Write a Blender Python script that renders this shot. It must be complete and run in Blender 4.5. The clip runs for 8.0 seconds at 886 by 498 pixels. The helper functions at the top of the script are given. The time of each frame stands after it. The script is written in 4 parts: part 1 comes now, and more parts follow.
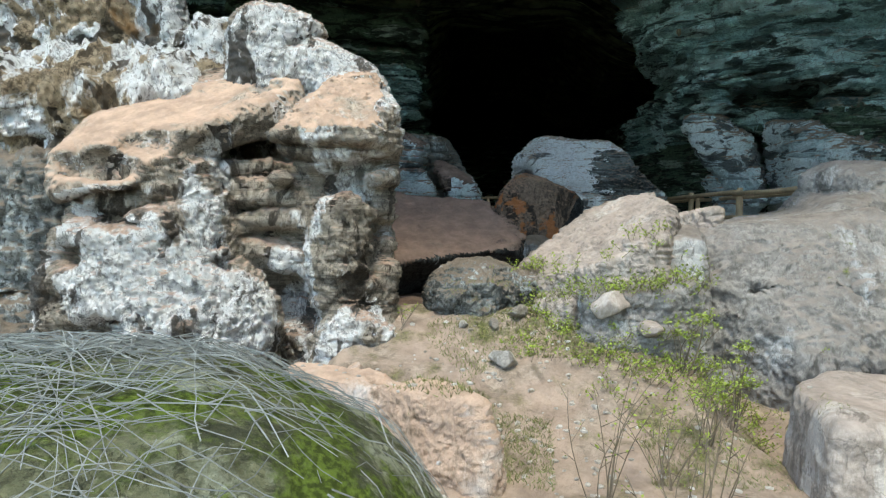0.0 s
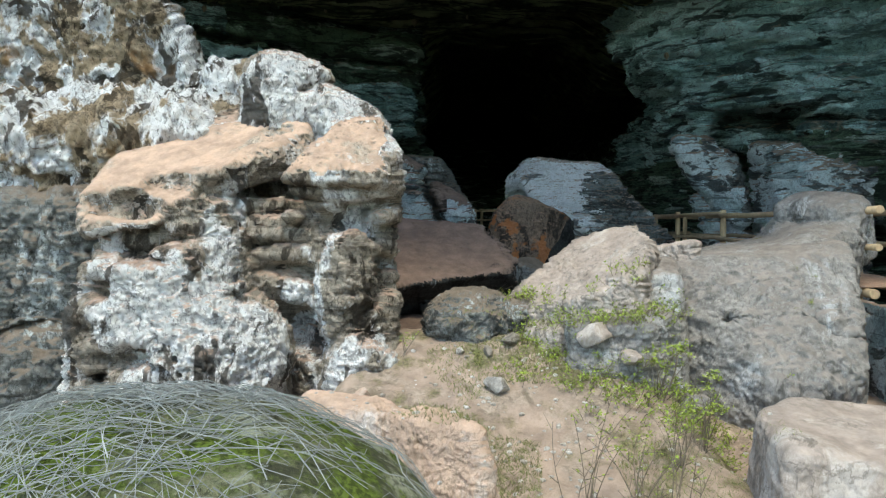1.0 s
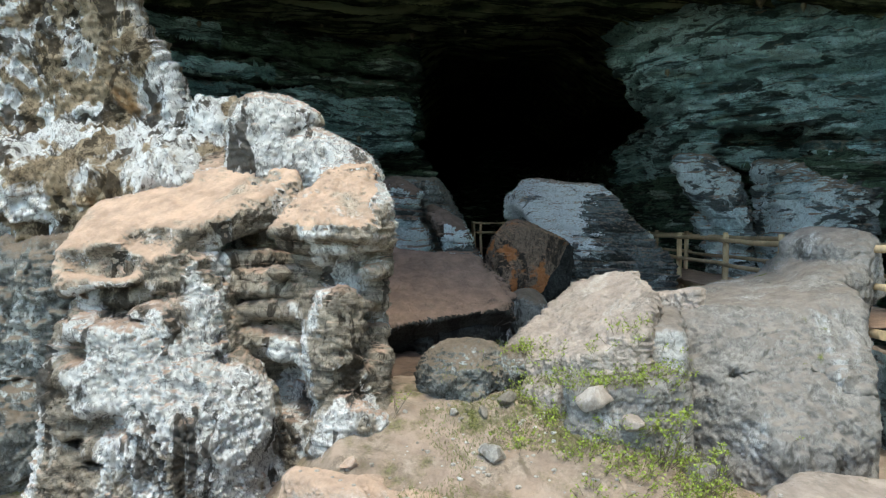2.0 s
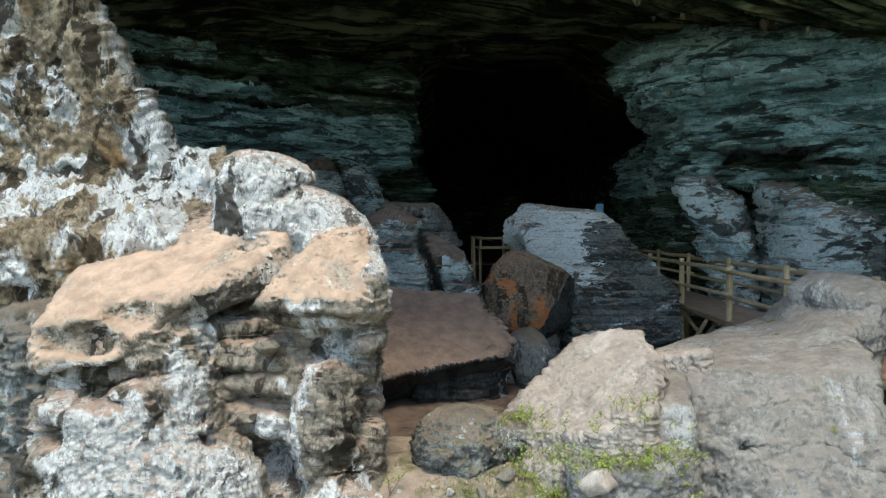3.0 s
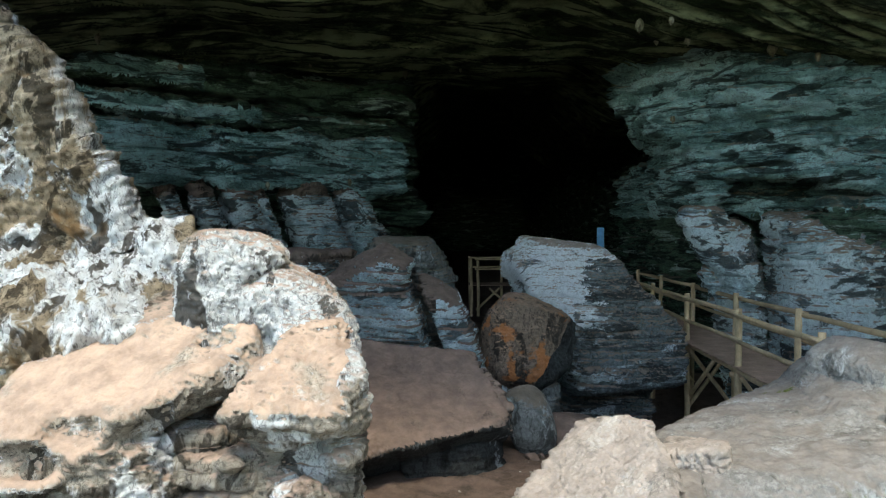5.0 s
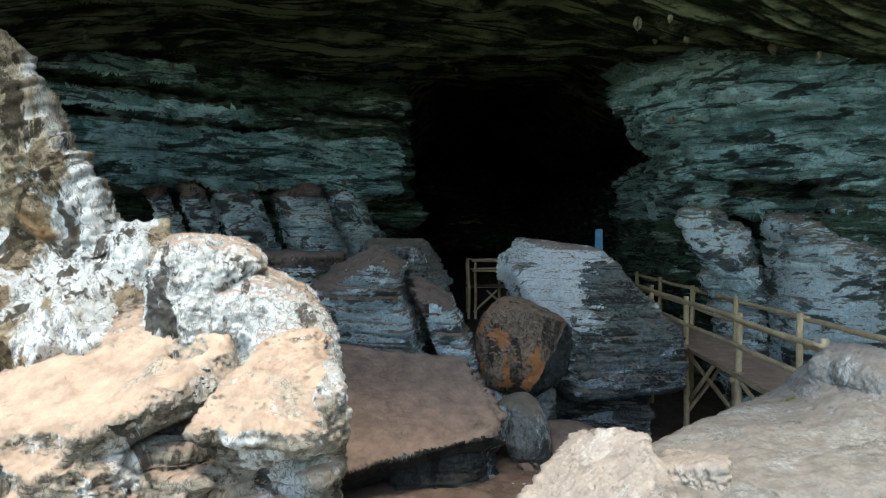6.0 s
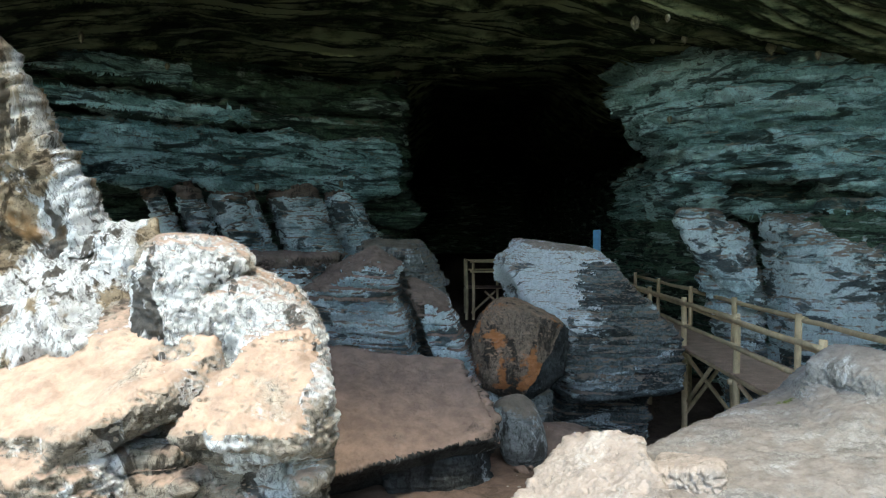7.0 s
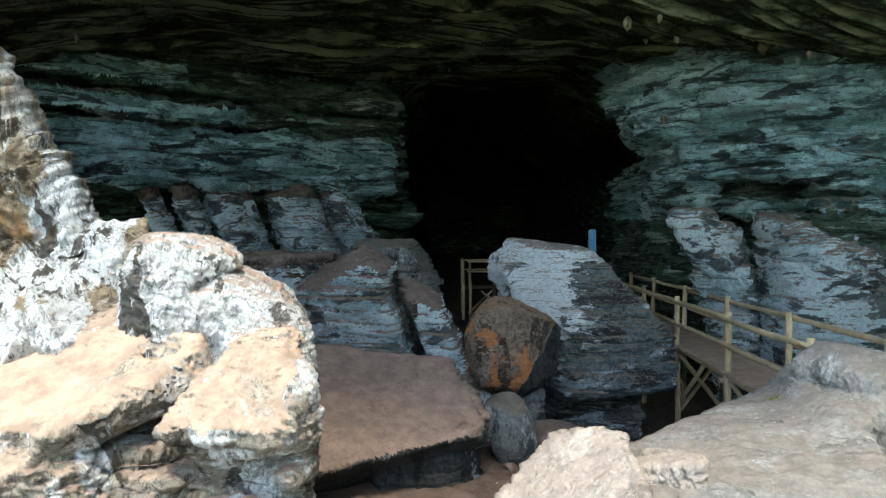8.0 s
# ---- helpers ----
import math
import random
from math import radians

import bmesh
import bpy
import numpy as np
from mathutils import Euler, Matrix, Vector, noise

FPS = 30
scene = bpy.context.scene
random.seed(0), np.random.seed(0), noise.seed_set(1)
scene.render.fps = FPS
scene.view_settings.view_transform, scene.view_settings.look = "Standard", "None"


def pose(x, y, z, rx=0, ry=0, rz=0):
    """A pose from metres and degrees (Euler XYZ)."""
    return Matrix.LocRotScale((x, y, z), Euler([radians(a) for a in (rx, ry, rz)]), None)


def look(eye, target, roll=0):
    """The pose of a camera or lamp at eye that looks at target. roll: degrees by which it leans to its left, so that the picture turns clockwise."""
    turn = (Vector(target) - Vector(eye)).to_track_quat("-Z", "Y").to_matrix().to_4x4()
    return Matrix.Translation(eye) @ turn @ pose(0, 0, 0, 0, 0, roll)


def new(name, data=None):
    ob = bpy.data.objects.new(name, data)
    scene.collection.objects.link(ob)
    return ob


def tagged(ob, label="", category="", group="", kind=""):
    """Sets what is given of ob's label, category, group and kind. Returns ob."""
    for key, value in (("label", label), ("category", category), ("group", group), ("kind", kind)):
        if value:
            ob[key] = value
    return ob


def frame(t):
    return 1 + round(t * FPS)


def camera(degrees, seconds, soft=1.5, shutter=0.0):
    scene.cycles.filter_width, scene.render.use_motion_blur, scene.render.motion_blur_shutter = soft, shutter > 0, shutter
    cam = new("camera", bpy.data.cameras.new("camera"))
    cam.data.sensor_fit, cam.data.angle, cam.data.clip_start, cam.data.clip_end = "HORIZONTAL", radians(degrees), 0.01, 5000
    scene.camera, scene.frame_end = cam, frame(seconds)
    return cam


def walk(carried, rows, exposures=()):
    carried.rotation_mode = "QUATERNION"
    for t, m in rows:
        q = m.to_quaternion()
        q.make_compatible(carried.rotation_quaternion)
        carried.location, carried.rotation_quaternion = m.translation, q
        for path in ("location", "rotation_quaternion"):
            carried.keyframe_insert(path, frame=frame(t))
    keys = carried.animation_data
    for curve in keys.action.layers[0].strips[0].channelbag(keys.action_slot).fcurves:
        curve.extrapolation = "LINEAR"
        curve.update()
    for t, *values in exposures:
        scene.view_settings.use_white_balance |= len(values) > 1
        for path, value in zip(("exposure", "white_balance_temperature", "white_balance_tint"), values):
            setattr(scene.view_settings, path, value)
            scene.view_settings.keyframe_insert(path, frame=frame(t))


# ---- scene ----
cam = camera(66.0, 8.0, soft=1.2)
PATH = [
    (0, (0.006, -0.677, 1.835), (-0.027, 1.321, 1.736), -0.3),
    (0.5, (-0.071, -1.317, 1.913), (-0.077, 0.682, 1.836), -0.2),
    (1, (-0.035, -1.184, 2.105), (-0.048, 0.814, 2.025), -0.1),
    (1.5, (0.0, -1.032, 2.319), (-0.013, 0.966, 2.241), -0.1),
    (3, (0.058, -0.591, 3.156), (0.045, 1.408, 3.085), -0.2),
    (3.5, (0.071, -0.421, 3.43), (0.059, 1.578, 3.361), -0.2),
    (4, (0.087, -0.245, 3.665), (0.075, 1.753, 3.6), -0.2),
    (4.5, (0.103, -0.074, 3.813), (0.093, 1.925, 3.749), -0.3),
    (6, (0.27, 0.394, 3.908), (0.26, 2.393, 3.846), -0.3),
    (6.5, (0.304, 0.471, 3.901), (0.295, 2.47, 3.841), -0.3),
    (7, (0.34, 0.48, 3.898), (0.331, 2.479, 3.839), -0.3),
    (7.5, (0.398, 0.46, 3.89), (0.39, 2.459, 3.832), -0.4),
    (8, (0.471, 0.406, 3.883), (0.462, 2.405, 3.825), -0.4),
]
walk(cam, [(t, look(eye, target, roll)) for t, eye, target, roll in PATH], exposures=((0, 2.0, 6850, 0), (3, 2.0, 6850, 0), (8, 2.58, 6850, 0)))

# ---- light ----
SUN_EL, SUN_AZ = radians(66), radians(176)
world = bpy.data.worlds.new("sky")
scene.world = world
world.use_nodes = True
wt = world.node_tree
sky = wt.nodes.new("ShaderNodeTexSky")
sky.sky_type, sky.sun_disc = "NISHITA", False
sky.sun_elevation, sky.sun_rotation = SUN_EL, SUN_AZ
wt.links.new(sky.outputs[0], wt.nodes["Background"].inputs[0])
wt.nodes["Background"].inputs[1].default_value = 0.15
sun = new("sun", bpy.data.lights.new("sun", "SUN"))
sun.data.energy, sun.data.angle, sun.data.color = 0.8, radians(12), (1.0, 0.94, 0.86)
to_sun = Vector((math.sin(SUN_AZ) * math.cos(SUN_EL), math.cos(SUN_AZ) * math.cos(SUN_EL), math.sin(SUN_EL)))
sun.matrix_world = look(to_sun * 50, (0, 0, 0))


# ---- noise and solids ----
SLOPES = (np.arange(256, dtype=np.float32) / 127.5 - 1).astype(np.float32)


def gnoise(p, seed=0):
    """Gradient noise, about -1 to 1, at rows of points."""
    if len(p) > 24576:
        return np.concatenate([gnoise(p[k:k + 16384], seed) for k in range(0, len(p), 16384)])
    p = np.asarray(p, np.float64)
    i = np.floor(p)
    f = (p - i).astype(np.float32).T.copy()
    i = i.astype(np.int64).T
    u = f * f * f * (f * (f * 6 - 15) + 10)
    weight = [(1 - u[a], u[a]) for a in range(3)]
    part_of = [[((i[a] + d) * m & 0xFFFFFFFF).astype(np.uint32) for d in (0, 1)] for a, m in enumerate((374761393, 668265263, 2147483647))]
    salt = np.uint32(seed * 1274126177 & 0xFFFFFFFF)
    out = np.zeros(len(p), np.float32)
    for dx in (0, 1):
        for dy in (0, 1):
            hxy = part_of[0][dx] + part_of[1][dy] + salt
            wxy = weight[0][dx] * weight[1][dy]
            for dz in (0, 1):
                h = hxy + part_of[2][dz]
                h = (h ^ (h >> np.uint32(13))) * np.uint32(1274126177)
                h ^= h >> np.uint32(16)
                g = SLOPES[h & np.uint32(255)] * (f[0] - dx)
                g += SLOPES[(h >> np.uint32(8)) & np.uint32(255)] * (f[1] - dy)
                g += SLOPES[(h >> np.uint32(16)) & np.uint32(255)] * (f[2] - dz)
                g *= wxy
                g *= weight[2][dz]
                out += g
    return out


def fbm(p, scale, octaves=4, seed=0, rough=0.5, ridge=False):
    out, amp, q = 0.0, 1.0, p * scale
    for k in range(octaves):
        n = gnoise(q, seed + k * 13)
        out = out + amp * ((0.35 - np.abs(n)) * 1.6 if ridge else n)
        q, amp = q * 2.03 + 11.7, amp * rough
    return out


def strata(p, thick, dip=(0.0, 0.0), wave=0.15, seed=0):
    """Beds of rock: how far each layer stands out, about -1 to 1, with recessed joints."""
    s = (p[:, 2] + dip[0] * p[:, 0] + dip[1] * p[:, 1] + wave * gnoise(p * 0.45, seed + 5)) / thick
    s = s + 0.35 * gnoise(np.stack([p[:, 0] * 0.2, p[:, 1] * 0.2, s * 0.4], 1), seed + 9)
    k = np.floor(s)
    f = s - k
    q = np.stack([p[:, 0] * 0.8, p[:, 1] * 0.8, k * 7.31], 1)
    out = 1.3 * gnoise(q, seed) + 0.7 * gnoise(q * np.array([4.0, 4.0, 1.0]), seed + 3)
    return out - 0.45 * np.abs(2 * f - 1) ** 8


def turned(p, centre, turn):
    """Rows of points in the frame of a solid at centre, turned by Euler degrees."""
    m = np.array(Euler([radians(a) for a in turn]).to_matrix())
    return (p - np.array(centre)) @ m


def box(p, centre, size, turn=(0, 0, 0), r=0.1, taper=0.0, lean=(0.0, 0.0)):
    q = turned(p, centre, turn)
    h = np.array(size) / 2
    if taper or lean[0] or lean[1]:
        k = q[:, 2] / h[2]
        q = np.stack([(q[:, 0] - lean[0] * k) / (1 - taper * k), (q[:, 1] - lean[1] * k) / (1 - taper * k), q[:, 2]], 1)
    d = np.abs(q) - (h - r)
    return np.linalg.norm(np.maximum(d, 0), axis=1) + np.minimum(d.max(1), 0) - r


def ball(p, centre, radii, turn=(0, 0, 0), power=2.0):
    q = np.abs(turned(p, centre, turn) / np.array(radii))
    k = (q**power).sum(1) ** (1 / power)
    return (k - 1) * min(radii)


def cut(p, at, normal):
    """Half space: what lies beyond the plane, on the normal's side, is outside."""
    n = np.array(normal, float)
    return (p - np.array(at)) @ (n / np.linalg.norm(n))


def blend(a, b, k=0.15):
    h = np.clip(0.5 + 0.5 * (b - a) / k, 0, 1)
    return b + (a - b) * h - k * h * (1 - h)


def meet(a, b, k=0.08):
    return -blend(-a, -b, k)


def net(f, lo, hi, cell):
    """Quads round the solid f < 0 on a grid (surface nets)."""
    lo, hi = np.array(lo, float), np.array(hi, float)
    n = np.ceil((hi - lo) / cell).astype(int) + 1
    axes = [lo[a] + cell * np.arange(n[a]) for a in range(3)]
    g = np.stack(np.meshgrid(*axes, indexing="ij"), -1).reshape(-1, 3)
    v = f(g).reshape(n)
    for a in range(3):
        edge = [slice(None)] * 3
        for e in (0, -1):
            edge[a] = e
            v[tuple(edge)] = np.maximum(v[tuple(edge)], cell * 0.5)
    s = v < 0
    m = n - 1
    corners = [(i, j, k) for i in (0, 1) for j in (0, 1) for k in (0, 1)]
    at = lambda arr, c: arr[c[0]:c[0] + m[0], c[1]:c[1] + m[1], c[2]:c[2] + m[2]]
    count = sum(at(s, c).astype(int) for c in corners)
    live = (count > 0) & (count < 8)
    ids = -np.ones(m, int)
    ids[live] = np.arange(live.sum())
    where = np.argwhere(live)
    total, hits = np.zeros((len(where), 3)), np.zeros(len(where))
    for c in corners:
        for a in range(3):
            if c[a]:
                continue
            d = list(c)
            d[a] = 1
            va, vb = at(v, c)[live], at(v, d)[live]
            x = (va < 0) != (vb < 0)
            t = np.where(x, va / np.where(x, va - vb, 1), 0)
            pos = np.array(c)[None] + np.zeros((len(where), 1))
            pos[:, a] = t
            total += np.where(x[:, None], pos, 0)
            hits += x
    verts = lo + cell * (where + total / hits[:, None])
    quads = []
    for a in range(3):
        b, c = (a + 1) % 3, (a + 2) % 3
        lower, upper = [slice(None)] * 3, [slice(None)] * 3
        lower[a], upper[a] = slice(0, -1), slice(1, None)
        change = s[tuple(lower)] != s[tuple(upper)]
        for ax in (b, c):
            edge = [slice(None)] * 3
            for e in (0, -1):
                edge[ax] = e
                change[tuple(edge)] = False
        e = np.argwhere(change)
        if not len(e):
            continue
        solid = s[tuple(lower)][change]
        steps = np.zeros((4, 3), int)
        steps[0][[b, c]], steps[1][c], steps[3][b] = -1, -1, -1
        q = np.stack([ids[tuple((e + st).T)] for st in steps], 1)
        q[~solid] = q[~solid][:, ::-1]
        quads.append(q)
    return verts, np.concatenate(quads)


def split(verts, quads):
    """Each quad in four."""
    n = len(verts)
    e = np.sort(np.stack([quads, np.roll(quads, -1, 1)], -1), -1).reshape(-1, 2)
    key, back = np.unique(e[:, 0] * (n + 1) + e[:, 1], return_inverse=True)
    ends = np.stack([key // (n + 1), key % (n + 1)], 1)
    mid = verts[ends].mean(1)
    m = n + back.reshape(-1, 4)
    c = n + len(mid) + np.arange(len(quads))
    out = np.concatenate([np.stack([quads[:, k], m[:, k], c, m[:, k - 1]], 1) for k in range(4)])
    return np.concatenate([verts, mid, verts[quads].mean(1)]), out


def normals(verts, quads):
    a, b, c, d = (verts[quads[:, k]] for k in range(4))
    fn = np.cross(c - a, d - b)
    out = np.zeros_like(verts)
    for k in range(4):
        for ax in range(3):
            out[:, ax] += np.bincount(quads[:, k], fn[:, ax], len(verts))
    return out / np.maximum(np.linalg.norm(out, axis=1, keepdims=True), 1e-9)


def settle(f, verts, eps=0.02):
    """Brings vertices onto the solid's surface."""
    d = f(verts)
    g = np.stack([f(verts + eps * e) - f(verts - eps * e) for e in np.eye(3)], 1) / (2 * eps)
    g2 = np.maximum((g * g).sum(1, keepdims=True), 0.2)
    step = -d[:, None] * g / g2
    size = np.linalg.norm(step, axis=1, keepdims=True)
    return verts + step * np.minimum(1, 0.08 / np.maximum(size, 1e-6))


def mesh_of(name, verts, faces, material, smooth=True):
    me = bpy.data.meshes.new(name)
    k = faces.shape[1]
    me.vertices.add(len(verts)), me.loops.add(faces.size), me.polygons.add(len(faces))
    me.vertices.foreach_set("co", np.ascontiguousarray(verts, np.float32).ravel())
    me.loops.foreach_set("vertex_index", np.ascontiguousarray(faces, np.int32).ravel())
    me.polygons.foreach_set("loop_start", np.arange(0, faces.size, k, dtype=np.int32))
    me.polygons.foreach_set("use_smooth", np.full(len(faces), smooth))
    me.update(calc_edges=True)
    me.validate()
    me.materials.append(material)
    return me


def solid(name, f, lo, hi, cell, levels, relief, material, other=None, where=None):
    """A rock from a solid: net, split, settled and given relief along its normals. other: a second material for the faces that where(centres, normals) picks."""
    verts, quads = net(f, lo, hi, cell)
    for level in range(levels):
        verts, quads = split(verts, quads)
        if level < 1:
            verts = settle(f, verts)
    if relief is not None:
        nrm = normals(verts, quads)
        verts = verts + nrm * relief(verts, nrm)[:, None]
    me = mesh_of(name, verts, quads, material)
    if other:
        me.materials.append(other)
        nrm = normals(verts, quads)
        picked = where(verts[quads].mean(1), nrm[quads].mean(1))
        me.polygons.foreach_set("material_index", picked.astype(np.int32))
    return new(name, me)


def ledges(p, d, lo, hi, n, seed, size=(0.12, 0.40), flat=0.3, k=0.05):
    """Hollows, flattened along the beds, over a face between lo and hi."""
    rnd = random.Random(seed)
    d = d.copy()
    for i in range(n):
        c = [rnd.uniform(a, b) for a, b in zip(lo, hi)]
        r = rnd.uniform(*size)
        radii = (r, r * rnd.uniform(0.4, 0.7), r * flat * rnd.uniform(0.6, 1.6))
        turn = (rnd.uniform(-10, 10), rnd.uniform(-14, 14), rnd.uniform(-25, 25))
        near = np.abs(p - np.array(c)).max(1) < 1.3 * r + 2 * k
        d[near] = meet(d[near], -ball(p[near], c, radii, turn, 2.3), k)
    return d


# ---- materials ----
def material(name, build):
    m = bpy.data.materials.new(name)
    m.use_nodes = True
    build(m.node_tree, m.node_tree.nodes["Principled BSDF"])
    return m


def add(t, kind, **inputs):
    n = t.nodes.new(kind)
    for k, v in inputs.items():
        sock = n.inputs[k.replace("_", " ")]
        if isinstance(v, bpy.types.NodeSocket):
            t.links.new(v, sock)
        else:
            sock.default_value = v
    return n


def place_of(t, scale):
    geo = t.nodes.new("ShaderNodeNewGeometry")
    m = add(t, "ShaderNodeMapping", Vector=geo.outputs["Position"], Scale=scale)
    return m.outputs[0]


def noise_at(t, scale, detail=6.0, stretch=(1, 1, 1), distort=0.0, shift=0.0, rough=0.55):
    m = place_of(t, stretch)
    m.node.inputs["Location"].default_value = (shift, shift * 0.7, shift * 1.3)
    return add(t, "ShaderNodeTexNoise", Vector=m, Scale=scale, Detail=detail, Distortion=distort, Roughness=rough).outputs["Fac"]


def ramp(t, fac, lo, hi):
    return add(t, "ShaderNodeMapRange", Value=fac, From_Min=lo, From_Max=hi).outputs[0]


def times(t, a, b):
    n = t.nodes.new("ShaderNodeMath")
    n.operation = "MULTIPLY"
    for k, v in enumerate((a, b)):
        if isinstance(v, bpy.types.NodeSocket):
            t.links.new(v, n.inputs[k])
        else:
            n.inputs[k].default_value = v
    return n.outputs[0]


def mixed(t, fac, a, b):
    n = t.nodes.new("ShaderNodeMix")
    n.data_type = "RGBA"
    for sock, v in ((n.inputs[0], fac), (n.inputs[6], a), (n.inputs[7], b)):
        if isinstance(v, bpy.types.NodeSocket):
            t.links.new(v, sock)
        else:
            sock.default_value = v if isinstance(v, float) else (*v, 1)
    return n.outputs[2]


def up_facing(t, lo, hi):
    geo = t.nodes.new("ShaderNodeNewGeometry")
    sep = add(t, "ShaderNodeSeparateXYZ", Vector=geo.outputs["Normal"])
    return ramp(t, sep.outputs["Z"], lo, hi)


def rock(name, grey, dark, white=None, dust=None, moss=None, beds=0.0, white_at=(0.50, 0.58), dust_at=(0.35, 0.75), dark_at=(0.52, 0.58), moss_at=(0.5, 0.6), shift=0.0, bump=0.75, streak=(1, 1, 0.35), rust=None, rust_at=(0.62, 0.7), speck=0.7, bed_scale=9.0, coarse=9.0, dust_in=(0.40, 0.54), grit=60.0, veins=0.55, dirt=0.3, patch=0.68, edge=None):
    def build(t, bsdf):
        c = mixed(t, ramp(t, noise_at(t, 1.6, 10, shift=shift, rough=0.68), 0.40, 0.60), grey, tuple(v * 0.6 for v in grey))
        c = mixed(t, times(t, ramp(t, noise_at(t, 14, 8, shift=shift + 3, rough=0.7), 0.45, 0.58), 0.5), c, tuple(min(1, v * 1.5) for v in grey))
        if beds:
            c = mixed(t, times(t, ramp(t, noise_at(t, 1.0, 6, (0.5, 0.5, bed_scale), 0.12, shift + 7, 0.75), 0.52, 0.555), beds), c, dark)
        if white:
            c = mixed(t, ramp(t, noise_at(t, 1.5, 10, streak, 0.6, shift + 21, patch), *white_at), c, white)
        c = mixed(t, times(t, ramp(t, noise_at(t, 2.2, 10, streak, 0.8, shift + 31, patch + 0.02), *dark_at), 0.9), c, dark)
        c = mixed(t, times(t, ramp(t, noise_at(t, 17, 9, (1, 1, 0.5), 1.2, shift + 37, 0.8), 0.53, 0.57), speck), c, dark)
        c = mixed(t, times(t, ramp(t, noise_at(t, grit, 6, shift=shift + 39, rough=0.8), 0.50, 0.60), dirt), c, tuple(0.5 * a + 0.5 * b for a, b in zip(dark, grey)))
        line = noise_at(t, 1.7, 9, (1, 1, 0.8), 0.3, shift + 33, 0.6)
        crack = times(t, ramp(t, line, 0.489, 0.498), ramp(t, line, 0.511, 0.502))
        c = mixed(t, times(t, crack, veins), c, dark)
        if dust:
            up = times(t, up_facing(t, *dust_at), ramp(t, noise_at(t, 2.4, 9, shift=shift + 41, rough=0.65), *dust_in))
            tone = mixed(t, ramp(t, noise_at(t, 5, 9, shift=shift + 43, rough=0.65), 0.38, 0.62), dust, tuple(v * 0.66 for v in dust))
            c = mixed(t, up, c, tone)
        if rust:
            c = mixed(t, times(t, ramp(t, noise_at(t, 1.9, 7, shift=shift + 61), *rust_at), 0.8), c, rust)
        if moss:
            up = times(t, up_facing(t, -0.2, 0.5), ramp(t, noise_at(t, 2.2, 10, shift=shift + 51, rough=0.7), *moss_at))
            green = mixed(t, ramp(t, noise_at(t, 40, 6, shift=shift), 0.42, 0.58), moss, tuple(v * 0.4 for v in moss))
            c = mixed(t, up, c, green)
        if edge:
            # light on the steep risers of the beds, put into their colour
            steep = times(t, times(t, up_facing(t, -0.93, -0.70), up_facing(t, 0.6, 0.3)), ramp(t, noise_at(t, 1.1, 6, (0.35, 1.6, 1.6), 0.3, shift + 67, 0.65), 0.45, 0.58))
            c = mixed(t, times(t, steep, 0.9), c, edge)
        t.links.new(c, bsdf.inputs["Base Color"])
        bsdf.inputs["Roughness"].default_value = 0.9
        bsdf.inputs["Specular IOR Level"].default_value = 0.25
        pits = add(t, "ShaderNodeTexVoronoi", Vector=place_of(t, (1, 1, 0.7)), Scale=coarse * 1.4, Detail=2.0, Roughness=0.7, Randomness=1.0)
        height = times(t, noise_at(t, coarse, 12, distort=0.5, shift=shift, rough=0.75), ramp(t, pits.outputs["Distance"], -0.5, 0.35))
        b1 = add(t, "ShaderNodeBump", Height=height, Strength=bump, Distance=1.0 / coarse)
        b2 = add(t, "ShaderNodeBump", Height=noise_at(t, grit, 8, shift=shift + 2, rough=0.7), Strength=bump, Distance=0.7 / grit, Normal=b1.outputs[0])
        t.links.new(b2.outputs[0], bsdf.inputs["Normal"])
    return material(name, build)


LIMESTONE = rock("pale_limestone", (0.46, 0.40, 0.32), (0.045, 0.036, 0.026), (0.93, 0.92, 0.89), (0.70, 0.50, 0.38), beds=0.4, dust_at=(0.6, 0.9), shift=1, white_at=(0.455, 0.49), dark_at=(0.55, 0.58), speck=0.6, bump=1.0, patch=0.58)
TAN = rock("dust_covered_limestone", (0.46, 0.39, 0.31), (0.09, 0.07, 0.05), (0.82, 0.77, 0.71), (0.64, 0.455, 0.335), shift=5, dust_at=(0.0, 0.5), dust_in=(0.32, 0.44), white_at=(0.55, 0.61), dark_at=(0.55, 0.60), speck=0.6, bump=0.65)
BROWNCLIFF = rock("brown_weathered_limestone", (0.52, 0.42, 0.29), (0.035, 0.028, 0.018), (0.88, 0.85, 0.78), None, beds=0.2, white_at=(0.49, 0.53), dark_at=(0.53, 0.56), shift=11, rust=(0.34, 0.19, 0.08), rust_at=(0.58, 0.66), speck=0.55, bump=1.0, patch=0.64)
# dark copy of the limestone for stain and for sides turned from light
STAIN_SHADE = rock("stain_and_shade_bedded_limestone", (0.20, 0.225, 0.22), (0.03, 0.032, 0.03), (0.62, 0.67, 0.67), (0.30, 0.23, 0.18), beds=0.7, white_at=(0.53, 0.57), dark_at=(0.52, 0.56), shift=83, dust_in=(0.36, 0.48), streak=(0.4, 0.4, 1.1), bed_scale=6, veins=0.2, grit=30)
CLIFF = rock("weathered_limestone", (0.46, 0.36, 0.24), (0.045, 0.033, 0.02), (0.94, 0.94, 0.92), None, beds=0.2, white_at=(0.45, 0.485), dark_at=(0.535, 0.565), shift=9, rust=(0.34, 0.20, 0.09), rust_at=(0.58, 0.66), speck=0.65, bump=1.0, streak=(1, 1, 0.7), patch=0.62)
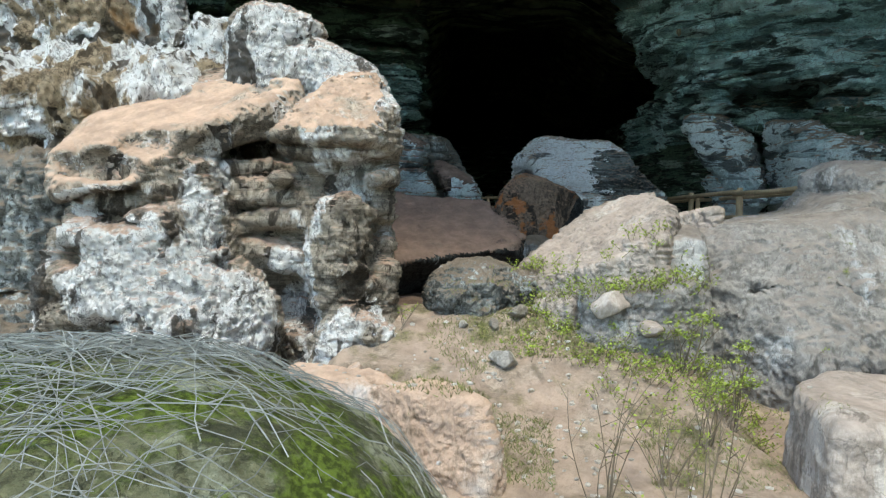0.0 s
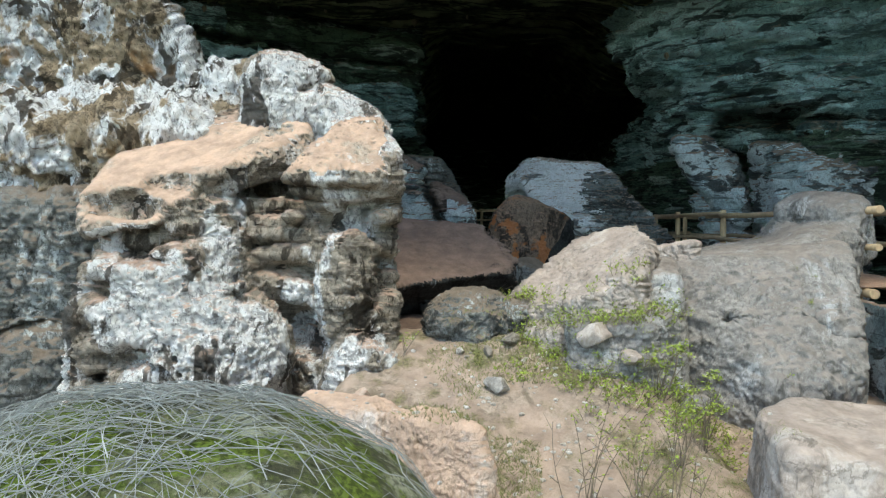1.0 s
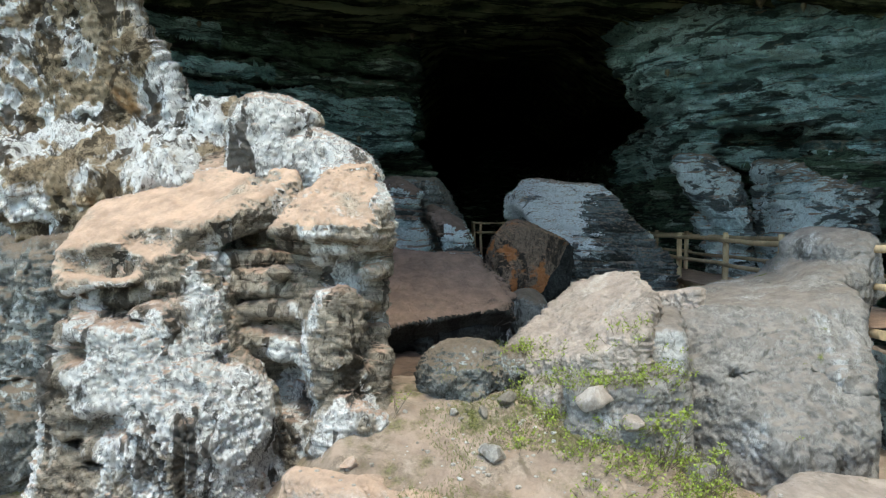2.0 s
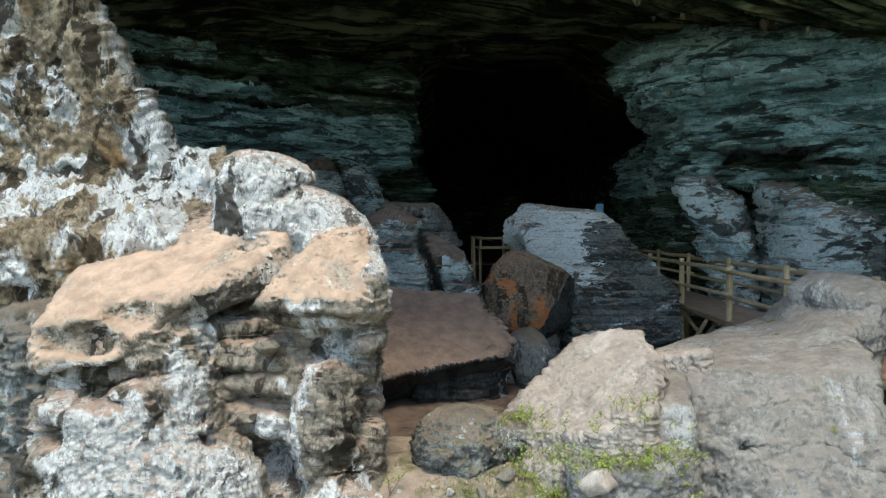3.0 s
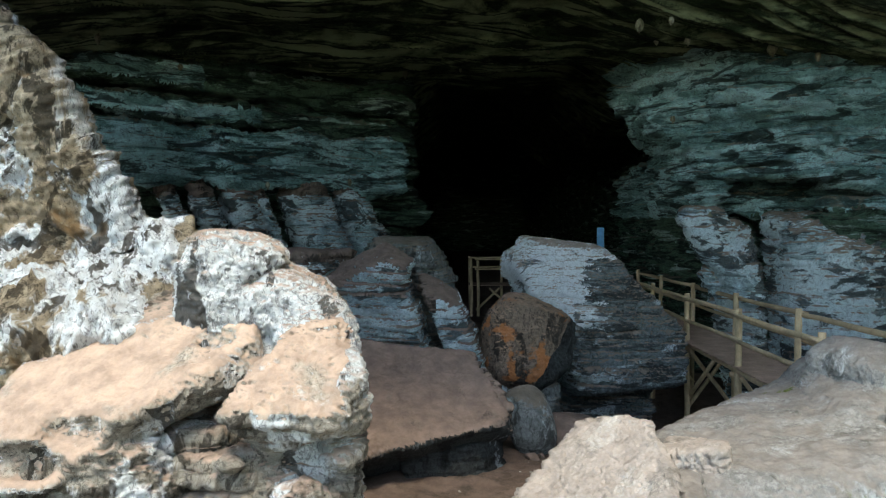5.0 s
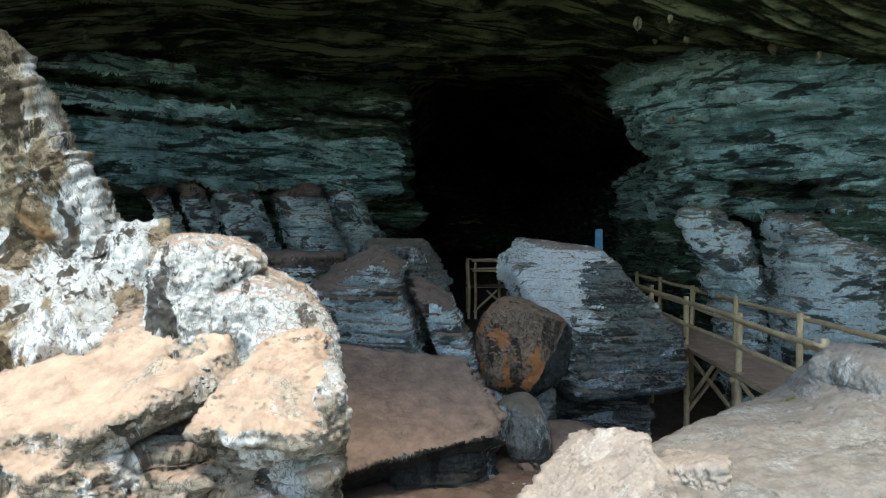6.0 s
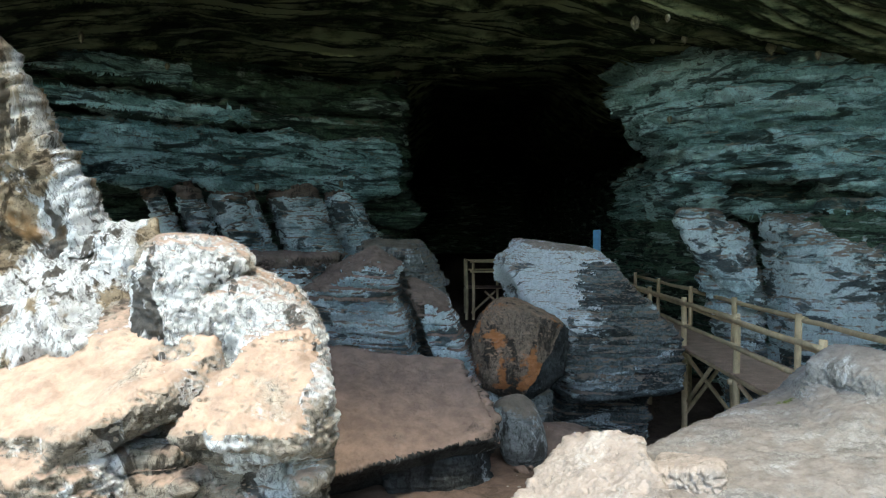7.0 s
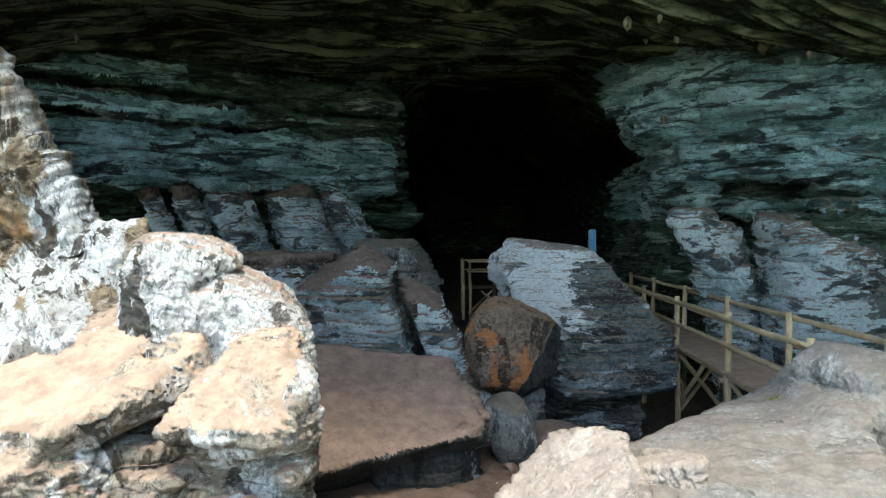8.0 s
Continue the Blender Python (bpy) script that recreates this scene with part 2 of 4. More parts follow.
GREYROCK = rock("grey_boulder_rock", (0.28, 0.265, 0.245), (0.10, 0.095, 0.085), (0.46, 0.46, 0.45), (0.29, 0.255, 0.225), moss=(0.14, 0.17, 0.03), white_at=(0.56, 0.62), moss_at=(0.62, 0.68), shift=17, dark_at=(0.57, 0.63), speck=0.45, bump=0.5)
BLUEGREY = rock("bedded_limestone", (0.55, 0.70, 0.73), (0.035, 0.042, 0.04), (0.86, 0.96, 0.97), (0.42, 0.32, 0.25), beds=0.6, dust_at=(0.35, 0.65), shift=25, dust_in=(0.36, 0.48), streak=(0.45, 0.45, 1.0), bed_scale=6, coarse=5, white_at=(0.46, 0.50), dark_at=(0.525, 0.56), patch=0.62, speck=0.4, grit=25, bump=1.0, veins=0.2)
# pale face, whitened further for the light that falls on it
WHITEFACE = rock("pale_lit_limestone_face", (0.80, 0.84, 0.84), (0.07, 0.075, 0.07), (0.95, 0.97, 0.97), (0.60, 0.47, 0.38), beds=0.35, dust_at=(0.5, 0.75), shift=27, dust_in=(0.36, 0.48), streak=(0.5, 0.5, 0.9), bed_scale=6, coarse=6, white_at=(0.42, 0.48), dark_at=(0.59, 0.62), speck=0.25, grit=25, bump=0.9, veins=0.15, patch=0.6)
WALLROCK = rock("stain_and_shade_wall_rock", (0.13, 0.21, 0.14), (0.013, 0.022, 0.015), (0.50, 0.63, 0.56), (0.22, 0.19, 0.14), beds=0.9, dust_at=(0.6, 0.9), shift=29, streak=(0.3, 0.3, 1.6), white_at=(0.55, 0.585), dark_at=(0.50, 0.55), speck=0.7, bed_scale=5, coarse=3.5, bump=1.0, grit=18)
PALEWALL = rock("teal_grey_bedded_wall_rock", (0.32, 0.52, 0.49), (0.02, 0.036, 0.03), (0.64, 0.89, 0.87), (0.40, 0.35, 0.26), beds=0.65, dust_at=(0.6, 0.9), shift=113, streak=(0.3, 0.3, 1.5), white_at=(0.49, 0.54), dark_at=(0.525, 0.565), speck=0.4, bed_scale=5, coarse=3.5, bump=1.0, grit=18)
BROWN = rock("dusty_brown_slab_rock", (0.22, 0.165, 0.13), (0.035, 0.028, 0.022), None, (0.27, 0.19, 0.15), dust_at=(0.2, 0.6), shift=33, speck=0.3, dust_in=(0.28, 0.4), bump=0.5)
RUSTY = rock("rusty_boulder_rock", (0.26, 0.19, 0.14), (0.03, 0.025, 0.02), None, (0.42, 0.27, 0.18), rust=(0.52, 0.20, 0.07), rust_at=(0.57, 0.61), shift=41)
# undersides' shade is in the near-black base, risers' light in edge
CEILING = rock("shaded_ceiling_rock_lit_edges", (0.05, 0.078, 0.034), (0.006, 0.011, 0.005), (0.30, 0.36, 0.21), beds=0.3, shift=49, streak=(0.22, 1.2, 1.0), white_at=(0.53, 0.66), dark_at=(0.45, 0.54), bed_scale=4, coarse=3.5, bump=1.0, grit=18, speck=0.8, edge=(0.42, 0.47, 0.27))
DARKROCK = rock("dark_weathered_rock", (0.24, 0.25, 0.235), (0.045, 0.045, 0.04), (0.55, 0.58, 0.56), (0.26, 0.21, 0.16), beds=0.4, white_at=(0.54, 0.58), shift=81, dust_in=(0.3, 0.45))
PALEROCK = rock("pale_broken_rock", (0.38, 0.325, 0.28), (0.14, 0.12, 0.10), (0.54, 0.49, 0.44), (0.44, 0.365, 0.31), dark_at=(0.56, 0.62), white_at=(0.54, 0.6), moss=(0.16, 0.18, 0.04), moss_at=(0.66, 0.74), shift=89, speck=0.2, bump=0.45)
MOSSY = rock("mossy_boulder_rock", (0.19, 0.195, 0.11), (0.05, 0.055, 0.03), (0.36, 0.38, 0.27), moss=(0.15, 0.21, 0.03), moss_at=(0.46, 0.55), shift=57)
ORANGE = rock("orange_sandstone", (0.62, 0.46, 0.35), (0.2, 0.15, 0.1), (0.78, 0.70, 0.63), (0.64, 0.46, 0.34), shift=65, speck=0.4, dust_at=(-0.2, 0.4), dust_in=(0.34, 0.48), bump=0.65, dark_at=(0.58, 0.64))
# near-black copy of the rock that stands in for deep shade
BLACKSHADE = rock("shade_black_bedded_rock", (0.055, 0.058, 0.055), (0.012, 0.012, 0.011), (0.30, 0.32, 0.32), beds=0.4, white_at=(0.60, 0.64), shift=131)
SOIL = rock("trodden_sandy_soil", (0.40, 0.32, 0.25), (0.19, 0.15, 0.11), None, (0.46, 0.35, 0.27), moss=(0.17, 0.17, 0.06), moss_at=(0.52, 0.66), shift=73, bump=0.65, speck=0.4)

# unseen ground, made dark to cut light bounced up to the roof
SCRUB = rock("unseen_dark_scrub", (0.075, 0.085, 0.04), (0.03, 0.035, 0.018), moss=(0.07, 0.09, 0.025), moss_at=(0.4, 0.5), shift=137)
# reddish earth, darkened for the shade in the hollow
RED_EARTH = rock("shaded_red_cave_earth", (0.15, 0.105, 0.08), (0.06, 0.045, 0.035), None, (0.19, 0.13, 0.10), shift=141, bump=0.6, speck=0.4)


def wooden(name, colour, shift):
    def build(t, bsdf):
        c = mixed(t, ramp(t, noise_at(t, 3, 6, shift=shift), 0.3, 0.7), colour, tuple(v * 0.6 for v in colour))
        c = mixed(t, times(t, ramp(t, noise_at(t, 40, 5, (1, 1, 0.15), shift=shift), 0.45, 0.65), 0.5), c, tuple(v * 0.4 for v in colour))
        t.links.new(c, bsdf.inputs["Base Color"])
        bsdf.inputs["Roughness"].default_value = 0.75
        b = add(t, "ShaderNodeBump", Height=noise_at(t, 60, 5, (1, 1, 0.2), shift=shift), Strength=0.4, Distance=0.01)
        t.links.new(b.outputs[0], bsdf.inputs["Normal"])
    return material(name, build)


POLE = wooden("peeled_eucalyptus_pole", (0.66, 0.48, 0.28), 3)
PLANK = wooden("dusty_deck_plank", (0.52, 0.34, 0.24), 8)


# ---- cave ----
def thing(ob, label, category, kind="", group=""):
    return tagged(ob, label, category, group, kind)


def block(p, foot, base, top, batter=0.0, k=0.08, under=None):
    """A block on a convex plan (counter-clockwise), from base up to the plane top = (x, y, z, slope x, slope y)."""
    def plane(x, y, z, sx, sy):
        return (p[:, 2] - z - sx * (p[:, 0] - x) - sy * (p[:, 1] - y)) / math.sqrt(1 + sx * sx + sy * sy)

    d = plane(*top)
    d = meet(d, -plane(*under) if under else base - p[:, 2], k)
    for (ax, ay), (bx, by) in zip(foot, foot[1:] + foot[:1]):
        n = math.hypot(bx - ax, by - ay)
        nx, ny = (by - ay) / n, (ax - bx) / n
        d = meet(d, (p[:, 0] - ax) * nx + (p[:, 1] - ay) * ny + batter * (p[:, 2] - base), k)
    return d


GROUND_Y = [-60, -3, 2.5, 3.3, 4.0, 4.8, 5.5, 6.2, 7.5, 8.5, 10.5, 12, 14, 18, 24, 30, 60]
GROUND_Z = [-1, 0.1, 0.15, 0.28, 0.45, 0.8, 1.0, 0.95, 0.7, 0.75, 0.5, 0.2, -0.7, -0.9, 0.0, 0.4, 1.0]


def ground_sheet(name, xs, ys, material):
    X, Y = np.meshgrid(xs, ys, indexing="ij")
    p = np.stack([X.ravel(), Y.ravel(), 0 * X.ravel()], 1)
    z = np.interp(p[:, 1], GROUND_Y, GROUND_Z) 
    z = z - 0.6 * np.clip((-0.9 - p[:, 0]) / 0.6, 0, 1) * np.clip((p[:, 1] - 2) / 1.5, 0, 1) * np.clip((8 - p[:, 1]) / 1.5, 0, 1)
    z = z - 0.75 * np.clip((p[:, 0] - 1.5) / 0.9, 0, 1) ** 2 * np.clip((p[:, 1] - 2.8) / 1.5, 0, 1) * np.clip((9 - p[:, 1]) / 2, 0, 1)
    p[:, 2] = z + 0.10 * fbm(p, 0.6, 5, 3) + 0.05 * fbm(p, 3.0, 4, 5)
    n, m = len(xs), len(ys)
    i = (np.arange(n - 1)[:, None] * m + np.arange(m - 1)[None]).ravel()
    return new(name, mesh_of(name, p, np.stack([i, i + m, i + m + 1, i + 1], 1), material))


xs = np.concatenate([np.linspace(-1500, -20, 20), np.linspace(-16, -5, 30), np.linspace(-4.8, 6, 260), np.linspace(6.3, 16, 30), np.linspace(20, 1500, 20)])
ys = np.concatenate([np.linspace(-1500, -10, 20), np.linspace(-6, 1, 30), np.linspace(1.05, 11, 260), np.linspace(11.1, 34, 120), np.linspace(40, 1500, 15)])
ground = thing(ground_sheet("ground", xs, ys, SOIL), "dusty reddish sandy ground rising between the boulders", "ground", "structure")
# unseen dark scrub outside the mouth; hollow's shade put into its red earth
ground.data.materials.append(SCRUB)
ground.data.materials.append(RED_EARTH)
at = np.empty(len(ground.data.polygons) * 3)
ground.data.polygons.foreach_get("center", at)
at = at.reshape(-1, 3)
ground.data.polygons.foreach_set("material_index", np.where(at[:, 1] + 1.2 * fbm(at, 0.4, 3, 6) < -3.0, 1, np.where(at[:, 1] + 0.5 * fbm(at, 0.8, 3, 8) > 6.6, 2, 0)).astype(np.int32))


def bedded(amp, thick, dip=(0, 0), seed=0, lumps=0.15, fine=0.03):
    def relief(p, n):
        side = 1 - 0.6 * np.abs(n[:, 2])
        out = amp * side * (strata(p, thick, dip, seed=seed) + 0.55 * strata(p, thick * 0.35, dip, seed=seed + 40))
        out = out + 0.5 * amp * side * fbm(p * np.array([1, 1, 1.8]), 1.6, 4, seed + 50, 0.6, True)
        return out + lumps * fbm(p, 0.7, 3, seed + 1) + fine * fbm(p, 5, 3, seed + 2, 0.6, True)
    return relief


# Roof: beds that step down towards the depth.
def roof_height(x, y):
    z = np.interp(y, [1.5, 8, 14, 19, 24, 28, 33, 46], [12.5, 10.2, 8.8, 8.7, 8.5, 8.3, 8.2, 8.0])
    rise = np.clip((y - 21.6 + 0.3 * x) / 3.5, 0, 1) * np.clip((x + 2.4) / 2.6, 0, 1) * np.clip((7.6 - x) / 3.4, 0, 1)
    z = z + 1.5 * rise * rise * (3 - 2 * rise)
    z = z - np.interp(x, [3.5, 7, 9, 14], [0, 0.8, 1.2, 2.0]) * np.clip((22 - y) / 6, 0.2, 1)
    return z - np.interp(-x, [5, 9, 14], [0, 0.25, 1.2])


def roof_surface(p):
    h = roof_height(p[:, 0], p[:, 1]) + 0.45 * fbm(p, 0.25, 3, 90)
    w = p[:, 1] - 0.18 * p[:, 0] + 0.55 * fbm(p * np.array([0.5, 1, 1]), 0.3, 3, 91)
    for size, amp, seed in ((0.95, 0.26, 92), (0.42, 0.17, 95), (0.19, 0.09, 98)):
        s = w / size + 0.25 * gnoise(p * np.array([0.5, 0.9, 1]), seed + 1)
        k = np.floor(s)
        f = s - k
        tooth = np.where(f < 0.9, f / 0.9, (1 - f) / 0.1)
        q = np.clip(0.6 + 1.2 * gnoise(np.stack([k * 5.17, p[:, 0] * 0.35, 0 * p[:, 0] + seed], 1), seed), 0.05, 1.4)
        h = h + amp * q * (tooth - 0.5)
    return h + 0.03 * fbm(p, 3, 4, 93)


def roof():
    xs = np.linspace(-16, 18, 620)
    # front rows are out of view; their edge limits the sun's reach
    ys = np.concatenate([np.linspace(3.8, 12.8, 60), np.linspace(12.83, 29, 640), np.linspace(29.2, 46, 50)])
    X, Y = np.meshgrid(xs, ys, indexing="ij")
    p = np.stack([X.ravel(), Y.ravel(), 0 * X.ravel()], 1)
    p[:, 2] = roof_surface(p)
    top = p.copy()
    top[:, 2] = 16 + 0.5 * np.abs(gnoise(p * 0.3, 94))
    n, m = len(xs), len(ys)
    i = (np.arange(n - 1)[:, None] * m + np.arange(m - 1)[None]).ravel()
    under = np.stack([i, i + 1, i + m + 1, i + m], 1)
    over = np.stack([i, i + m, i + m + 1, i + 1], 1) + n * m
    rim = np.concatenate([np.arange(m), np.arange(1, n) * m + m - 1, (n - 1) * m + np.arange(m - 2, -1, -1), np.arange(n - 2, 0, -1) * m])
    nxt = np.roll(rim, -1)
    walls = np.stack([rim, rim + n * m, nxt + n * m, nxt], 1)
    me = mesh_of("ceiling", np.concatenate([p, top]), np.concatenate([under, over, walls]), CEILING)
    return new("ceiling", me)


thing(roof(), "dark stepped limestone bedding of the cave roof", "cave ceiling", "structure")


# Left wall, behind the blocks, with a row of rounded buttresses below an overhang.
LEFT_BEDS = ((7.05, 7.5, 0.15), (7.9, 8.55, 0.30), (8.75, 12, 0.0))


def left_bed_height(p):
    return p[:, 2] + 0.06 * (p[:, 0] + 8) + 0.10 * fbm(p * np.array([1, 1, 0.1]), 0.5, 3, 15)


def left_wall(p):
    out = cut(p, (-5.3, 20.2, 6.5), (0.441, -0.897, 0)) + 0.30 * fbm(p * np.array([1, 1, 0.3]), 0.4, 3, 16)
    h = left_bed_height(p)
    d = np.minimum(out + 2.3, meet(out + 0.55, 5.0 - h, 0.1))
    for low, high, proud in LEFT_BEDS:
        d = np.minimum(d, meet(out - proud, np.abs(h - (low + high) / 2) - (high - low) / 2, 0.08))
    d = meet(d, cut(p, (-1.2, 24, 0), (0.99, 0.10, 0)), 0.4)
    # shelf of rock at the corner of the dark passage
    return blend(d, box(p, (-1.75, 24.2, 4.5), (2.1, 1.5, 0.8), (0, 6, 20), 0.2), 0.15)


def pale_beds(c, n):
    h = left_bed_height(c) + 0.06 * fbm(c, 3, 3, 18)
    return (h > 7.05) & (h < 7.48) & (c[:, 0] < -5.2) | (h > 7.9) & (h < 8.4) & (c[:, 0] < -6.5)


thing(solid("wall_left", left_wall, (-12, 14, -1.2), (3.6, 31, 9.9), 0.2, 2, bedded(0.30, 0.32, (0.06, 0.0), 11, 0.18, 0.07), WALLROCK, PALEWALL, pale_beds), "grey-blue bedded limestone cave wall above rounded buttresses", "cave wall", "structure")


def right_wall(p):
    up = block(p, [(5.9, 19.4), (6.7, 17.2), (8.5, 15.9), (12, 14.4), (18, 14.4), (18, 46), (9.5, 46), (7.2, 23)], 4.35, (8, 17, 12, 0, 0), 0, 0.3)
    up = meet(up, cut(p, (6.35, 17.6, 4.4), (-0.80, -0.15, 0.0)) , 0.3)
    lip = block(p, [(5.2, 20.4), (5.7, 18.2), (8.0, 15.6), (12, 14.0), (18, 14), (18, 22), (7, 23)], 6.9, (8, 17, 12, 0, 0), 0, 0.3, (5.2, 18.4, 6.95, -0.75, 0.15))
    low = block(p, [(7.9, 20.4), (9.4, 19.2), (12, 17.8), (18, 17.8), (18, 46), (8.4, 46), (7.8, 30), (7.6, 22)], -1.5, (8, 17, 6, 0, 0), 0, 0.3)
    d = np.minimum(blend(up, lip, 0.3), low)
    d = meet(d, -box(p, (8.0, 16.6, 4.55), (2.4, 3.2, 1.0), (0, 3, -18), 0.25), 0.1)
    d = meet(d, -box(p, (9.6, 15.6, 4.55), (3.0, 2.0, 0.35), (0, 2, -24), 0.15), 0.1)
    return d


# the recess behind the piers gets its shade as a darker rock colour
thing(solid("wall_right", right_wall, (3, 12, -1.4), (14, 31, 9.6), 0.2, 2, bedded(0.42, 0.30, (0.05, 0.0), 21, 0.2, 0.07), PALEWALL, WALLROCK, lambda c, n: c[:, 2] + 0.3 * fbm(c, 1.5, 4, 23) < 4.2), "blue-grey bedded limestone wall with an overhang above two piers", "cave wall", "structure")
# dark: x beyond which the side's shade is put into the colour
def pier(f, lo, hi, seed, label, brown=9.0, dark=99.0):
    return thing(solid("rock_pier", f, lo, hi, 0.11, 2, bedded(0.13, 0.22, (0.03, 0.02), seed, 0.12, 0.05), BLUEGREY, BROWN if dark > 50 else STAIN_SHADE, lambda c, n: (c[:, 2] + 0.35 * fbm(c * np.array([1, 1, 4]), 1.2, 4, seed + 3, 0.6) > brown) | (c[:, 0] + 0.7 * fbm(c * np.array([1, 1, 3]), 1.0, 4, seed + 4, 0.6) > dark)), label, "rock pier", "structure")


for k, (x, y, w, top) in enumerate(((-7.95, 19.5, 0.5, 4.95), (-7.1, 19.8, 0.66, 4.9), (-6.1, 20.0, 0.95, 5.02), (-5.42, 20.4, 0.3, 4.55), (-4.3, 20.8, 1.55, 4.93), (-2.98, 21.4, 0.9, 4.95), (-2.4, 22.0, 0.32, 4.3))):
    pier(lambda p: box(p, (x + 0.42, y + 0.5, top - 1.3), (w * 0.9, 1.7, 3.8), (-10, -19, 24), min(0.45, 0.45 * w), 0.16), (x - 2, y - 2, -1.2), (x + 2.6, y + 2.6, top + 0.5), 700 + k * 7, "blue-grey rounded limestone buttress below the wall's overhang", 4.85)
thing(solid("rock_bed", lambda p: meet(meet(cut(p, (-5.2, 19.95, 5.9), (0.441, -0.897, -0.08)), box(p, (-6, 21, 5.95), (16, 12, 1.45), (1.0, 1.5, 0), 0.2), 0.15), cut(p, (-1.5, 23.4, 0), (1, 0.1, 0)), 0.3), (-13, 15, 4.8), (0, 26, 7.1), 0.12, 2, bedded(0.26, 0.26, (0.03, 0.02), 741, 0.40, 0.12), PALEWALL), "pale broken limestone bed above the buttresses", "rock bed", "structure")


def hanging_lobe(p):
    d = ball(p, (6.62, 16.9, 3.5), (0.34, 0.5, 0.92), (0, -33, -18), 2.6)
    d = blend(d, ball(p, (7.12, 16.85, 3.1), (0.42, 0.55, 1.25), (0, -27, -18), 2.8), 0.05)
    d = blend(d, ball(p, (7.62, 17.2, 2.95), (0.26, 0.5, 1.1), (0, -18, -18), 2.8), 0.05)
    d = blend(d, box(p, (7.3, 17.3, 2.2), (1.0, 1.0, 1.6), (0, -16, -18), 0.25), 0.10)
    return blend(d, box(p, (7.75, 17.5, 0.6), (1.0, 1.2, 3.6), (0, -6, -18), 0.3), 0.15)


# the lobes' right parts carry painted shade
pier(hanging_lobe, (5.4, 15.6, -1.4), (9, 18.6, 5.2), 761, "pale blue-grey limestone lobes leaning under the overhang", 9.0, 7.55)
# painted shade darkens the pier's right half
pier(lambda p: meet(block(p, [(8.2, 15.5), (8.85, 14.9), (9.9, 15.1), (10.3, 16.8), (8.3, 17)], -1.5, (9, 15.5, 4.02, 0.05, 0.1), -0.05, 0.2), cut(p, (9, 15.1, 3.65), (-0.15, -0.75, 0.65)), 0.2), (7, 14.2, -1.4), (11, 17.6, 5.2), 771, "thick blue-grey limestone pier with its right side's shade painted dark", 9.0, 9.5)
def far_passage(p):
    return meet(box(p, (3, 61, 6), (24, 62, 22), (0, 0, 0), 0.5), -box(p, (3.8, 58, 6), (14, 60, 17), (0, 0, 0), 1.0), 0.5)


thing(solid("wall_back", far_passage, (-10, 29.5, -6), (16, 93, 18), 1.1, 1, bedded(0.2, 0.6, (0, 0), 31, 0.3), WALLROCK), "bedded rock round the far, unlit part of the passage", "cave wall", "structure")


# Cliffs on both sides of the mouth; the right one added out of view.
def cliff(p):
    d = box(p, (-8.6, 9.4, -1.6), (12.0, 5.0, 18), (0, 0, 0), 0.4)
    d = meet(d, cut(p, (-3.05, 6.9, 4.1), (0.72, 0.52, 0.46)), 0.15)
    d = blend(d, ball(p, (-2.55, 6.85, 3.5), (0.26, 0.3, 0.34)), 0.15)
    d = blend(d, box(p, (-4.6, 6.7, 1.6), (4.6, 1.2, 3.6), (14, 0, 4), 0.3), 0.3)
    return d


def pitted(amp, seed, big=0.2):
    def relief(p, n):
        q = p * np.array([1, 1, 0.7])
        out = big * fbm(p, 0.8, 3, seed) + amp * fbm(q, 2.4, 5, seed + 3, 0.6, True) + 0.42 * amp * fbm(q, 8, 3, seed + 7, 0.6, True)
        return out + 0.14 * amp * fbm(p, 22, 2, seed + 5)
    return relief


thing(solid("cliff", cliff, (-7, 5.5, -0.8), (-1.5, 9.6, 8.2), 0.085, 2, pitted(0.17, 101), CLIFF, BROWNCLIFF, lambda c, n: c[:, 2] + 0.25 * (c[:, 0] + 3) + 0.9 * fbm(c, 1.1, 5, 103, 0.6) > 4.6), "rugged whitish pitted limestone cliff beside the mouth", "cliff", "structure")
# out of view: the left cliff carried on to block light
thing(solid("cliff", cliff, (-14, 5.5, -0.8), (-6.9, 12, 8.2), 0.4, 1, pitted(0.24, 101), CLIFF), "unseen added run of the whitish cliff, closing the mouth", "cliff", "structure")
# unseen, added to keep light from coming in on the right
thing(solid("cliff", lambda p: box(p, (13.6, -3, 6), (10, 25, 20), (0, 0, -5), 0.6), (7, -17, -1), (20, 11, 16.6), 0.5, 1, pitted(0.2, 111), WALLROCK), "unseen added cliff blocking light at the mouth's right", "cliff", "structure")


# ---- boulders ----
def boulder(f, lo, hi, cell, levels, relief, material, label, other=None, where=None):
    return thing(solid("boulder", f, lo, hi, cell, levels, relief, material, other, where), label, "boulder")


def fissured(amp, seed, thick=0.16, bed=0.05, lump=0.08, fine=0.3):
    def relief(p, n):
        side = 1 - 0.85 * np.abs(n[:, 2])
        rugged = 0.3 + 0.7 * np.clip(1.4 * side, 0, 1)
        out = lump * fbm(p, 1.3, 3, seed) + amp * rugged * fbm(p, 3.6, 5, seed + 2, 0.65, True) + fine * amp * (0.4 + rugged) * fbm(p, 17, 3, seed + 6, 0.7, True)
        if bed:
            out = out + bed * side * (strata(p, thick, (0.05, 0.03), 0.1, seed + 4) + 0.5 * strata(p, thick * 0.3, (0.05, 0.03), 0.1, seed + 8))
        return out
    return relief


